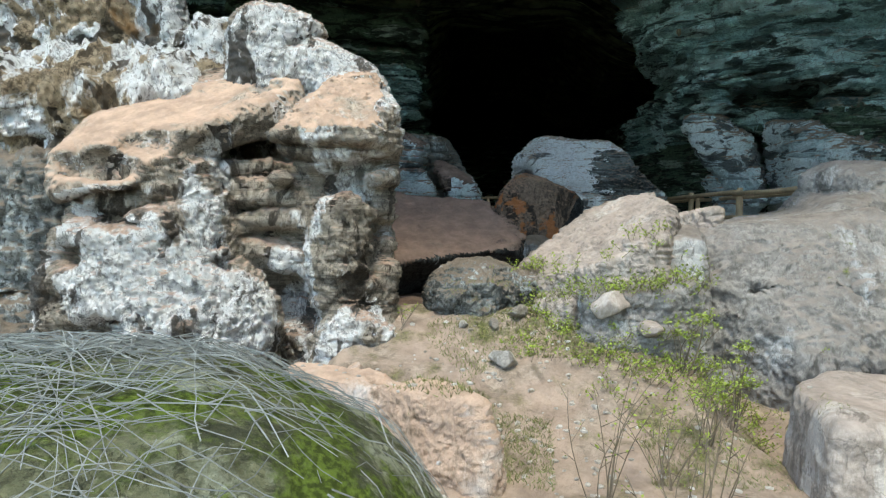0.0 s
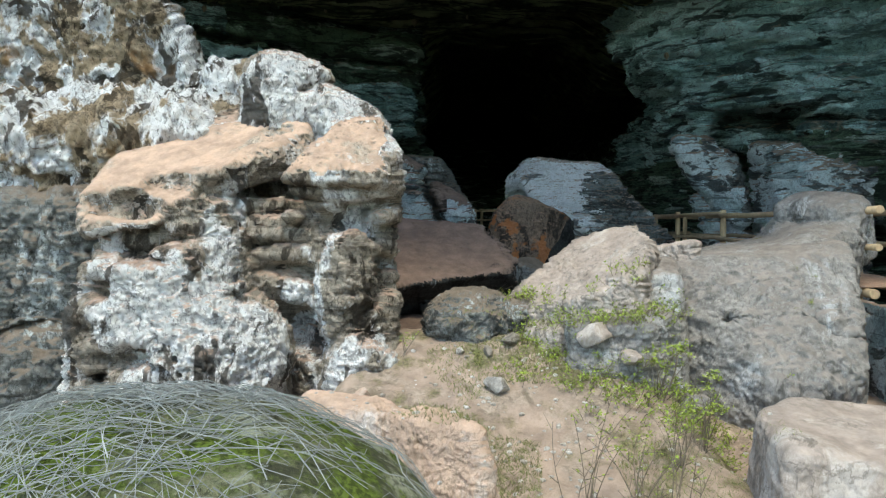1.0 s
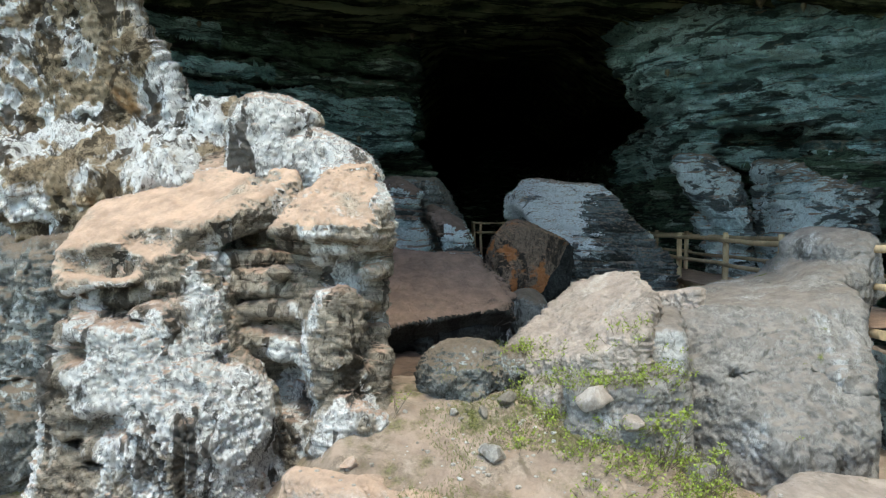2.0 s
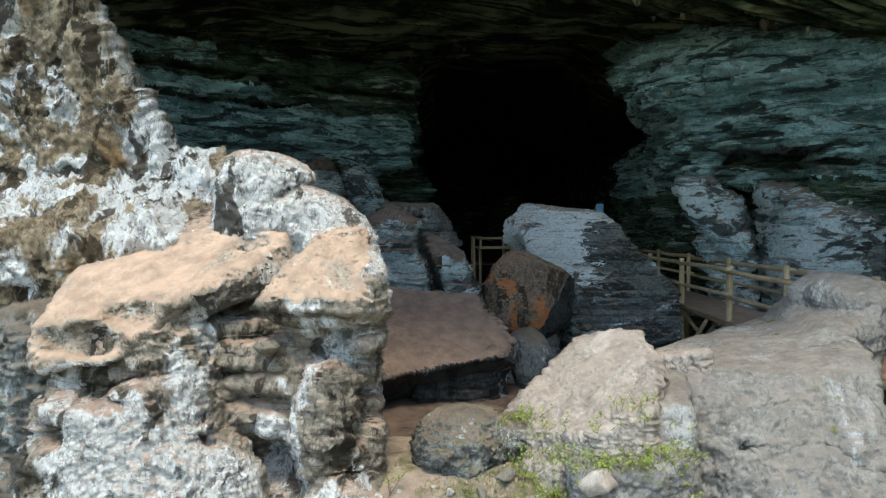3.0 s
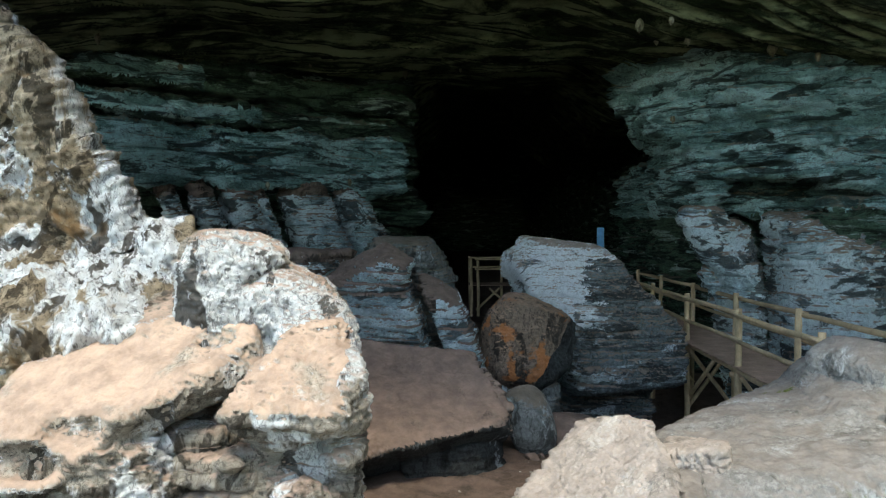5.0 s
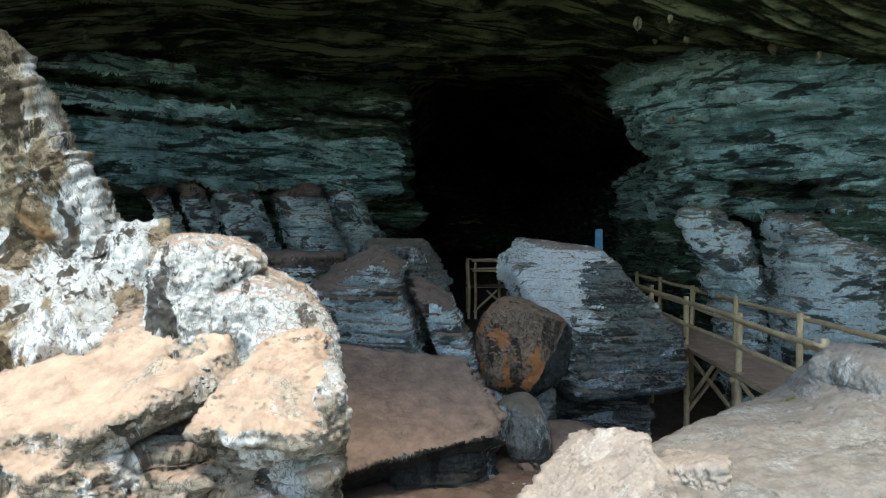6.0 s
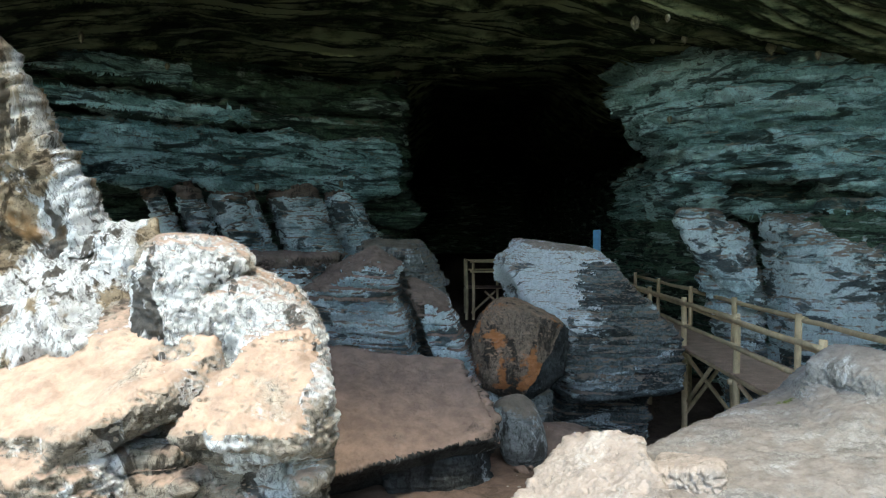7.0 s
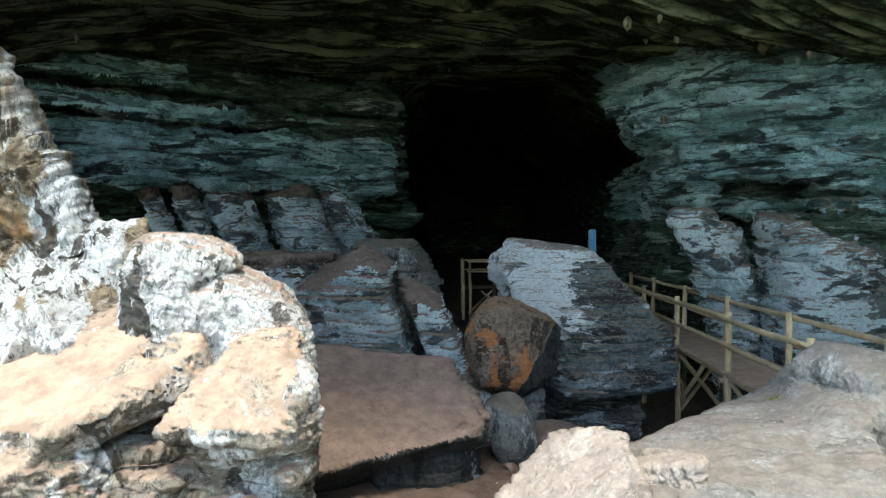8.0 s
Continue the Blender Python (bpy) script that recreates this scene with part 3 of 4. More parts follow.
def front_block(p):
    d = block(p, [(-1.95, 5.15), (-0.72, 5.06), (-0.53, 5.3), (-0.95, 6.7), (-2.4, 6.9), (-2.4, 5.5)], -0.2, (-1.2, 5.6, 2.30, 0.0, 0.0), 0.01, 0.10)
    face = block(p, [(-1.58, 5.0), (-0.70, 4.93), (-0.52, 5.25), (-0.68, 5.9), (-1.12, 5.80)], 2.1, (-1.0, 5.03, 2.62, 0.02, 0.85), 0.0, 0.04)
    face = meet(face, cut(p, (-0.64, 5.5, 2.90), (0.66, -0.1, 0.74)), 0.10)
    face = meet(face, cut(p, (-1.27, 5.30, 2.84), (-0.70, -0.25, 0.66)), 0.05)
    d = blend(d, face, 0.05)
    crown = block(p, [(-1.40, 5.75), (-0.72, 5.40), (-0.62, 5.7), (-0.9, 6.7), (-2.1, 6.9), (-2.15, 6.15)], 2.1, (-1.2, 6.0, 3.47, -0.08, 0.10), 0.03, 0.15)
    crown = meet(crown, cut(p, (-0.74, 5.95, 3.16), (0.64, 0.05, 0.77)), 0.15)
    crown = meet(crown, cut(p, (-1.0, 5.60, 3.15), (0.05, -0.80, 0.60)), 0.12)
    d = blend(d, crown, 0.08)
    # the stump on its crown
    d = blend(d, ball(p, (-1.72, 6.08, 3.54), (0.38, 0.34, 0.29), (0, 6, 12), 2.7), 0.08)
    d = blend(d, ball(p, (-1.62, 6.05, 3.15), (0.50, 0.36, 0.32), (0, 16, 0), 2.3), 0.14)
    d = ledges(p, d, (-1.8, 5.6, 3.35), (-1.4, 5.9, 3.8), 5, 31, (0.05, 0.10), 0.6)
    # the crevice behind the slab
    d = meet(d, -box(p, (-1.56, 5.22, 2.95), (1.05, 0.26, 1.6), (0, 0, 46), 0.05), 0.04)
    # overhangs, slits and the hollow at its foot
    d = meet(d, -box(p, (-1.05, 4.95, 2.40), (1.0, 0.30, 0.10), (0, 4, -4), 0.04), 0.05)
    d = meet(d, -box(p, (-1.45, 5.05, 2.04), (0.8, 0.30, 0.05), (0, 5, 0), 0.02), 0.03)
    d = meet(d, -box(p, (-1.35, 5.05, 1.94), (0.9, 0.26, 0.03), (0, 6, 0), 0.015), 0.02)
    d = ledges(p, d, (-1.9, 5.02, 0.6), (-0.6, 5.2, 2.35), 34, 32, (0.12, 0.42), 0.22)
    d = ledges(p, d, (-0.85, 5.2, 0.7), (-0.5, 6.4, 2.25), 18, 33, (0.1, 0.3), 0.6)
    d = meet(d, -ball(p, (-1.42, 5.0, 1.12), (0.48, 0.5, 0.26), (0, 12, 0)), 0.06)
    d = blend(d, ball(p, (-0.98, 5.04, 1.5), (0.2, 0.16, 0.5), (0, 6, 0)), 0.1)
    return blend(d, box(p, (-0.85, 5.1, 0.75), (0.5, 0.5, 0.5), (0, 20, 10), 0.1), 0.15)


def tan_face(c, n):
    wobble = 0.10 * fbm(c, 3.0, 3, 77)
    return (c[:, 1] - 0.25 * (c[:, 0] + 1.0) + wobble < 5.55) & (c[:, 2] + 0.5 * wobble > 2.52) & (c[:, 0] + wobble < -0.62) & (n[:, 2] > 0.05)


boulder(front_block, (-2.9, 4.3, -0.3), (0.0, 7.3, 4.2), 0.05, 2, fissured(0.065, 201, 0.13, 0.022, 0.06), LIMESTONE, "huge bedded limestone block with a smooth tan face", TAN, tan_face)


def lower_mass(p):
    d = block(p, [(-3.5, 4.52), (-2.1, 4.36), (-1.55, 4.7), (-1.6, 6.8), (-3.9, 6.8)], -0.2, (-2.4, 5, 2.37, 0.19, 0.50), 0.22, 0.12)
    # white crust draped down its face
    d = blend(d, ball(p, (-2.6, 5.0, 1.35), (0.62, 0.42, 0.62), (0, 10, 4), 2.4), 0.2)
    d = blend(d, ball(p, (-2.1, 4.8, 0.95), (0.60, 0.36, 0.50), (0, -8, 8), 2.3), 0.2)
    d = meet(d, -box(p, (-2.6, 4.62, 2.12), (1.5, 0.4, 0.10), (0, 8, 4), 0.04), 0.06)
    d = ledges(p, d, (-3.2, 4.5, 0.5), (-1.7, 5.0, 2.2), 18, 34, (0.10, 0.32), 0.35)
    d = meet(d, -ball(p, (-2.75, 4.55, 0.95), (0.3, 0.2, 0.12)), 0.08)
    return d


boulder(lower_mass, (-4.1, 3.9, -0.3), (-1.4, 7, 3.2), 0.055, 2, fissured(0.09, 206, 0.22, 0.01, 0.09), LIMESTONE, "white crusted limestone mass below the slab")


def slab(p):
    d = block(p, [(-3.25, 4.78), (-2.4, 4.70), (-1.95, 4.97), (-1.40, 5.52), (-1.48, 6.4), (-3.4, 6.5)], 0, (-2.4, 5.0, 2.60, 0.17, 0.52), 0, 0.10, (-2.4, 5.0, 2.22, 0.19, 0.50))
    d = ledges(p, d, (-3.2, 4.65, 2.2), (-1.9, 4.85, 2.6), 14, 35, (0.1, 0.25), 0.5)
    d = ledges(p, d, (-1.9, 5.0, 2.5), (-1.3, 5.6, 3.0), 9, 36, (0.08, 0.2), 0.6)
    d = meet(d, cut(p, (-1.66, 5.25, 2.68), (0.62, -0.62, -0.48)), 0.03)
    return blend(d, block(p, [(-2.9, 5.85), (-1.55, 5.6), (-1.5, 6.5), (-3.1, 6.6)], 0, (-2.4, 5.0, 2.63, 0.17, 0.54), 0, 0.10, (-2.4, 5.0, 2.3, 0.17, 0.52)), 0.10)


boulder(slab, (-3.8, 4.3, 1.5), (-1.0, 6.9, 3.9), 0.045, 2, fissured(0.035, 211, 0.1, 0.0, 0.07), TAN, "tilted limestone slab with a tan dusty top", LIMESTONE, lambda c, n: (n[:, 2] < -0.2) | (c[:, 1] - 0.15 * c[:, 0] + 0.35 * fbm(c, 1.6, 4, 213) > 6.15) | (fbm(c, 2.2, 4, 215) + 1.2 * np.clip(c[:, 0] + 1.75, 0, 1) > 0.62))
boulder(lambda p: np.minimum(block(p, [(-5.2, 5.3), (-3.35, 5.15), (-3.1, 5.5), (-3.4, 6.8), (-5.4, 6.8)], -0.2, (-4, 5.5, 2.35, 0.05, 0.1), 0.04, 0.12), ball(p, (-3.7, 5.5, 0.7), (0.8, 0.6, 0.5))), (-6, 4.5, -0.3), (-2.8, 7, 2.9), 0.07, 2, fissured(0.13, 216, 0.2, 0.03, 0.16), DARKROCK, "dark weathered rock beside the white limestone")
moss_rock = boulder(lambda p: ball(p, (-1.12, 1.35, 0.25), (1.22, 1.0, 1.14), (0, 6, 10), 2.3), (-3, 0, -1.2), (0.6, 2.8, 1.8), 0.06, 2, fissured(0.02, 221, bed=0.0, lump=0.05), MOSSY, "low rounded mossy boulder under dry grey twigs")


def orange_rock(p):
    d = block(p, [(-1.3, 3.75), (-0.5, 3.35), (0.15, 2.95), (0.32, 3.15), (0.05, 3.6), (-0.6, 3.95), (-1.15, 4.1)], -0.1, (-0.4, 3.6, 0.80, 0.0, 0.05), 0.12, 0.05)
    d = meet(d, -ball(p, (-0.42, 3.62, 0.85), (0.16, 0.13, 0.12)), 0.05)
    return meet(d, cut(p, (0.1, 3.1, 0.72), (0.45, -0.75, 0.45)), 0.04)


boulder(orange_rock, (-1.8, 2.5, -0.2), (0.7, 4.5, 1.2), 0.04, 2, fissured(0.03, 231, 0.15, 0.0, 0.05), ORANGE, "orange sandy rock lying beside the path")


def grey_boulder(p):
    d = block(p, [(2.25, 5.7), (3.1, 5.0), (3.9, 5.2), (4.22, 5.8), (5.35, 7.9), (5.45, 9.6), (4.9, 9.6), (2.3, 7.6), (2.05, 6.6)], -0.6, (3.5, 6.5, 1.76, 0.12, -0.02), 0.0, 0.10)
    d = meet(d, cut(p, (3.4, 5.8, 1.66), (-0.05, -0.80, 0.55)), 0.12)
    d = meet(d, cut(p, (2.55, 5.6, 1.35), (-0.62, -0.62, 0.45)), 0.10)
    d = meet(d, cut(p, (4.02, 5.6, 1.0), (0.92, -0.38, 0.06)), 0.06)
    d = meet(d, -box(p, (3.3, 5.35, 1.2), (1.6, 0.2, 0.04), (30, 24, 10), 0.01), 0.05)
    d = ledges(p, d, (2.6, 5.0, 0.4), (4.0, 5.8, 1.6), 14, 37, (0.08, 0.22), 0.35)
    d = meet(d, cut(p, (3.06, 8.0, 1.75), (-0.50, 0.62, 0.60)), 0.2)
    d = blend(d, box(p, (5.12, 8.2, 1.98), (0.62, 1.0, 0.95), (6, -22, 24), 0.18), 0.22)
    return blend(d, block(p, [(4.3, 7.2), (5.2, 7.5), (5.4, 9.3), (4.8, 9.3)], -0.6, (5, 8.5, 2.05, 0.1, 0.05), 0, 0.2), 0.25)


boulder(grey_boulder, (1.7, 4.5, -0.7), (6.4, 10.2, 3), 0.075, 2, fissured(0.06, 241, bed=0.0, lump=0.06), GREYROCK, "big rounded grey boulder with a dusty top")
boulder(lambda p: block(p, [(0.5, 5.95), (1.28, 4.95), (1.72, 4.92), (2.02, 5.6), (2.08, 6.45), (1.92, 6.75), (1.52, 7.1)], 0.85, (1.96, 6.56, 2.03, 0.53, 0.15), 0.03, 0.02, (1.5, 5.0, 1.05, 0.35, -0.15)), (0.2, 4.5, 0.4), (2.5, 7.5, 2.5), 0.045, 2, fissured(0.05, 251, 0.10, 0.025, 0.05), PALEROCK, "pale wedge-shaped slab leaning on the big boulder")
boulder(lambda p: block(p, [(1.5, 5.0), (2.2, 5.0), (2.5, 6.2), (1.7, 6.3)], 0.2, (1.9, 5.2, 1.66, 0.0, 0.05), 0.08, 0.08), (1.1, 4.6, 0), (2.9, 6.7, 2.1), 0.05, 2, fissured(0.035, 256, bed=0.0), GREYROCK, "lichen-spotted rock wedged between boulders")
boulder(lambda p: block(p, [(1.0, 4.78), (1.7, 4.62), (2.1, 4.85), (2.0, 5.3), (1.1, 5.3)], 0.3, (1.5, 5.0, 1.26, 0.10, 0.25), 0.10, 0.05), (0.6, 4.3, 0.1), (2.5, 5.6, 1.7), 0.045, 2, fissured(0.05, 265, 0.12, 0.02, 0.08), GREYROCK, "broken lichen-spotted rock at the wedge's foot")
boulder(lambda p: meet(block(p, [(1.38, 4.93), (1.64, 4.86), (1.70, 5.06), (1.44, 5.14)], 1.0, (1.5, 5.0, 1.62, 0.25, 0.3), 0.06, 0.02), cut(p, (1.62, 4.95, 1.5), (0.75, -0.3, 0.4)), 0.02), (1.1, 4.6, 0.9), (2.0, 5.4, 1.9), 0.03, 2, fissured(0.025, 267, 0.1, 0.01, 0.03), PALEROCK, "thin pale plate of rock standing against the wedge")
boulder(lambda p: block(p, [(2.05, 6.35), (2.62, 5.98), (2.82, 6.4), (2.4, 7.0)], 1.2, (2.4, 6.3, 1.84, 0.16, -0.15), 0.1, 0.05), (1.7, 5.6, 1), (3.2, 7.3, 2.4), 0.04, 2, fissured(0.05, 258, bed=0.0, lump=0.07), PALEROCK, "tan angular stone lying on the grey boulder")
boulder(lambda p: blend(ball(p, (0.22, 5.8, 0.95), (0.38, 0.4, 0.42), (0, 0, 10), 2.6), ball(p, (0.62, 5.85, 0.98), (0.24, 0.26, 0.3), (0, 0, 0), 2.6), 0.06), (-0.4, 5.1, 0.2), (1.2, 6.5, 1.7), 0.04, 2, fissured(0.08, 261, bed=0.0, lump=0.10), DARKROCK, "small dark lichen-covered rock at the end of the path")
boulder(lambda p: block(p, [(0.6, 5.35), (1.0, 5.0), (1.3, 5.3), (1.1, 5.8), (0.75, 5.8)], 0.3, (0.9, 5.4, 1.12, 0.3, 0.2), 0.15, 0.06), (0.3, 4.7, 0.1), (1.6, 6.1, 1.5), 0.035, 2, fissured(0.03, 263, bed=0.0, lump=0.03), PALEROCK, "whitish rough stone below the wedge-shaped slab")
boulder(lambda p: block(p, [(1.95, 2.9), (3.9, 2.6), (4.2, 4.1), (2.7, 4.35), (2.1, 3.9)], -0.6, (2.4, 3.6, 0.70, -0.06, 0.05), 0.1, 0.1), (1.5, 2.2, -0.7), (4.7, 4.8, 1.1), 0.06, 2, fissured(0.02, 271, bed=0.0, lump=0.06), PALEROCK, "pale flat-topped boulder beside the path")
boulder(lambda p: block(p, [(4.45, 5.2), (5.6, 5.2), (5.8, 6.8), (4.75, 6.8)], -0.6, (4.5, 5.7, 1.30, -0.7, 0.1), 0.0, 0.1), (4, 4.8, -0.7), (6.2, 7.2, 1.7), 0.06, 2, fissured(0.03, 276, bed=0.0), BLUEGREY, "bluish pale rock beyond a dark gap")


def brown_slab(p):
    d = block(p, [(-2.3, 8.0), (-0.9, 7.75), (-0.1, 8.02), (0.85, 8.7), (1.02, 9.0), (0.56, 10.15), (-2.3, 10.2)], 0.2, (0.55, 10.1, 2.07, -0.08, 0.45), 0.03, 0.025)
    d = meet(d, cut(p, (0.62, 8.6, 1.32), (0.30, -0.55, -0.78)), 0.03)
    d = meet(d, -box(p, (0.72, 9.45, 1.75), (0.03, 1.3, 0.5), (24, 0, 20), 0.01), 0.02)
    return ledges(p, d, (-0.6, 7.8, 0.8), (0.7, 8.3, 1.3), 16, 41, (0.1, 0.3), 0.5)


# shade under the slab is painted on its downward and low faces
boulder(brown_slab, (-2.7, 7.3, 0), (1.5, 10.6, 2.8), 0.06, 2, fissured(0.035, 281, 0.2, 0.03, 0.06), BROWN, "large tilted slab with a dusty brown top, its underside's shade painted black", BLACKSHADE, lambda c, n: (n[:, 2] < -0.15) | (n[:, 2] < 0.35) & (c[:, 2] + 0.15 * fbm(c, 3, 3, 83) < 1.38) & (c[:, 0] > -0.5))
boulder(lambda p: block(p, [(-0.4, 8.5), (0.5, 8.6), (0.9, 9.1), (0.7, 10.3), (-0.6, 10.3)], 0.1, (0.3, 9, 1.15, 0, 0.1), 0.05, 0.08), (-1, 8, -0.1), (1.4, 10.7, 1.6), 0.06, 2, fissured(0.04, 286, 0.15, 0.05), BLACKSHADE, "bedded rock under the brown slab, its shade painted black")


def squared_block(p):
    d = block(p, [(-2.2, 12.6), (-1.85, 12.3), (-0.45, 12.05), (-0.25, 12.3), (-0.35, 13.7), (-2.2, 13.9)], -0.3, (-1.2, 12.5, 2.70, 0.0, 0.02), 0.0, 0.03)
    d = meet(d, cut(p, (-0.62, 12.4, 2.7), (0.95, -0.05, 0.31)), 0.04)
    d = meet(d, -box(p, (-1.2, 12.1, 1.95), (2.4, 0.3, 0.05), (0, 4, 6), 0.02), 0.04)
    cap = block(p, [(-2.2, 12.7), (-1.9, 12.35), (-0.66, 12.2), (-0.58, 13.6), (-1.9, 13.7)], 2.74, (-1.0, 12.6, 3.33, 0.48, 0.25), 0.0, 0.04)
    cap = meet(cap, cut(p, (-0.97, 12.5, 3.36), (0.52, -0.1, 0.85)), 0.04)
    return np.minimum(d, cap)


boulder(squared_block, (-2.7, 11.7, -0.4), (0.2, 14.3, 3.9), 0.055, 2, fissured(0.07, 291, 0.2, 0.11, 0.07), BLUEGREY, "squared bedded limestone block with a cracked brown wedge top", BROWN, lambda c, n: (n[:, 2] > 0.25) & (c[:, 2] > 2.66))


def dark_block(p):
    d = block(p, [(-1.35, 14.2), (-0.3, 14.0), (0.25, 14.5), (0.5, 15.6), (-1.4, 15.6)], -0.4, (-0.8, 14.2, 3.55, -0.03, 0.06), 0.0, 0.06)
    d = meet(d, cut(p, (-0.33, 14.2, 3.5), (0.84, -0.1, 0.54)), 0.08)
    return meet(d, cut(p, (0.2, 14.3, 2.65), (0.97, -0.1, -0.12)), 0.08)


boulder(dark_block, (-1.8, 13.4, -0.5), (1.0, 16, 3.9), 0.07, 2, fissured(0.06, 296, 0.15, 0.14), DARKROCK, "dark thin-bedded limestone block")
boulder(lambda p: block(p, [(-4.4, 10.3), (-2.9, 10.7), (-2.2, 12.9), (-1.3, 13.3), (-1.35, 14.5), (-4.8, 14.2)], -0.4, (-2.3, 11, 3.33, 0.0, 0.03), 0.02, 0.10), (-5.3, 9.8, -0.5), (-0.5, 15.2, 4), 0.08, 2, fissured(0.07, 301, 0.22, 0.12, 0.08), BLUEGREY, "long bedded limestone bench with a dusty top", BROWN, lambda c, n: c[:, 2] + 0.35 * fbm(c, 1.5, 3, 307) - 0.25 * n[:, 2] > 3.1)
boulder(lambda p: meet(meet(block(p, [(-0.5, 12.7), (1.1, 12.5), (1.2, 13.4), (-0.5, 13.6)], -0.4, (0.0, 12.75, 2.60, -0.12, 0.4), 0.0, 0.06), cut(p, (-0.22, 12.8, 2.6), (-0.93, 0.0, -0.37)), 0.06), meet(cut(p, (0.30, 12.8, 2.55), (0.92, -0.1, 0.38)), cut(p, (0.05, 12.6, 2.58), (0.5, -0.2, 0.85)), 0.05), 0.06), (-0.8, 12, -0.5), (1.9, 14, 3.2), 0.06, 2, fissured(0.06, 311, 0.2, 0.09, 0.06), BLUEGREY, "narrow leaning limestone block with a brown top", BROWN, lambda c, n: (n[:, 2] > 0.42) | (c[:, 0] < -0.05) & (c[:, 2] > 2.3))


def rusty(p):
    d = ball(p, (1.62, 12.75, 1.72), (0.78, 0.70, 0.84), (0, 20, 10), 3.0)
    for at_, normal in (((1.55, 12.08, 1.8), (-0.12, -0.95, 0.22)), ((1.05, 12.3, 2.28), (-0.80, -0.25, 0.50)), ((1.75, 12.4, 2.42), (0.36, -0.12, 0.92)), ((1.2, 12.2, 1.12), (-0.45, -0.4, -0.8)), ((1.95, 12.25, 1.75), (0.55, -0.80, 0.1)), ((0.98, 12.5, 1.6), (-0.96, -0.25, -0.1)), ((2.1, 12.5, 1.15), (0.62, -0.3, -0.72))):
        d = meet(d, cut(p, at_, normal), 0.03)
    d = meet(d, -box(p, (1.55, 12.1, 1.75), (1.5, 0.16, 0.03), (0, -42, 0), 0.01), 0.03)
    return meet(d, -box(p, (1.7, 12.1, 1.35), (1.2, 0.14, 0.03), (0, -30, 0), 0.01), 0.03)


# lower right rim: its shade is put into the colour
boulder(rusty, (0.4, 11.4, 0.5), (2.7, 13.6, 2.9), 0.05, 2, fissured(0.06, 321, bed=0.0, lump=0.07), RUSTY, "dark angular boulder with orange rust patches, its rim's shade painted black", BLACKSHADE, lambda c, n: (c[:, 0] - 0.7 * (c[:, 2] - 1.7) + 0.1 * fbm(c, 2, 3, 323) > 2.12) & (c[:, 2] < 2.2))
boulder(lambda p: block(p, [(0.7, 12.2), (2.3, 12.3), (2.4, 14), (0.6, 14)], -0.9, (1.5, 12.4, 1.05, 0, 0.1), 0.1, 0.15), (0, 11.5, -1), (3, 14.6, 1.6), 0.08, 2, fissured(0.04, 324), DARKROCK, "dark rock heaped under the rusty boulder")
boulder(lambda p: meet(meet(ball(p, (1.36, 10.1, 1.02), (0.33, 0.4, 0.50), (-10, -16, 0), 2.8), cut(p, (1.3, 9.9, 1.42), (0.3, -0.3, 0.9)), 0.06), cut(p, (1.2, 9.75, 1.1), (-0.6, -0.75, 0.1)), 0.06), (0.7, 9.3, 0.3), (2, 10.8, 1.8), 0.05, 2, fissured(0.02, 326, bed=0.0, lump=0.04), DARKROCK, "smooth flat-faced grey-brown boulder")
boulder(lambda p: ball(p, (2.1, 10.6, 0.55), (0.6, 0.6, 0.4), (0, 10, 20), 2.4), (1.2, 9.7, -0.1), (3, 11.5, 1.2), 0.06, 2, fissured(0.02, 328, bed=0.0, lump=0.05), BROWN, "low brown boulder in the hollow")


PALE_BEDS = ((2.28, 0.08), (1.78, 0.10), (1.38, 0.07), (1.05, 0.06))


def pale_block(p):
    d = block(p, [(1.5, 14.9), (1.75, 14.15), (3.0, 13.8), (4.3, 13.9), (5.15, 14.5), (4.9, 16.2), (1.6, 16.6)], 0.30, (2.07, 14.4, 3.50, -0.10, 0.05), 0.0, 0.08)
    # the brow that leans out over the rusty boulder, and the undercut below it
    d = meet(d, cut(p, (1.70, 14.5, 3.06), (-0.92, -0.1, -0.39)), 0.05)
    d = meet(d, cut(p, (1.74, 14.5, 3.08), (-0.74, -0.1, 0.66)), 0.05)
    d = meet(d, np.minimum(cut(p, (1.88, 14.4, 2.36), (-0.60, -0.1, -0.80)), cut(p, (2.60, 14.2, 1.81), (-0.98, -0.1, -0.16))), 0.06)
    # a face tilted to the sky, and shoulders falling away towards the walkway
    d = meet(d, cut(p, (2.4, 13.95, 2.2), (-0.12, -0.90, 0.42)), 0.08)
    d = meet(d, cut(p, (3.50, 14.3, 3.28), (0.72, -0.10, 0.68)), 0.10)
    d = meet(d, cut(p, (3.0, 13.9, 0.50), (0.12, -0.30, -0.95)), 0.08)
    d = meet(d, cut(p, (3.45, 13.95, 2.6), (0.36, -0.92, 0.12)), 0.10)
    shift = 0.06 * gnoise(p * np.array([0.9, 0.9, 0.1]), 335)
    for z, h in PALE_BEDS:
        groove = np.abs(p[:, 2] + shift - z + 0.05 * (p[:, 0] - 3)) - h * (0.35 + 0.25 * gnoise(p * 1.3, 337))
        d = meet(d, -np.maximum(groove, np.maximum(-d - 0.22, 2.75 - p[:, 0] + 0.3 * gnoise(p * 1.1, 338))), 0.06)
    d = meet(d, -ball(p, (2.95, 13.75, 2.95), (0.45, 0.3, 0.10), (0, 14, 0)), 0.05)
    return np.minimum(d, block(p, [(2.9, 15.0), (4.6, 15.0), (4.6, 16.7), (2.4, 16.7)], -1.0, (3, 15, 1.2, 0, 0), 0, 0.1))


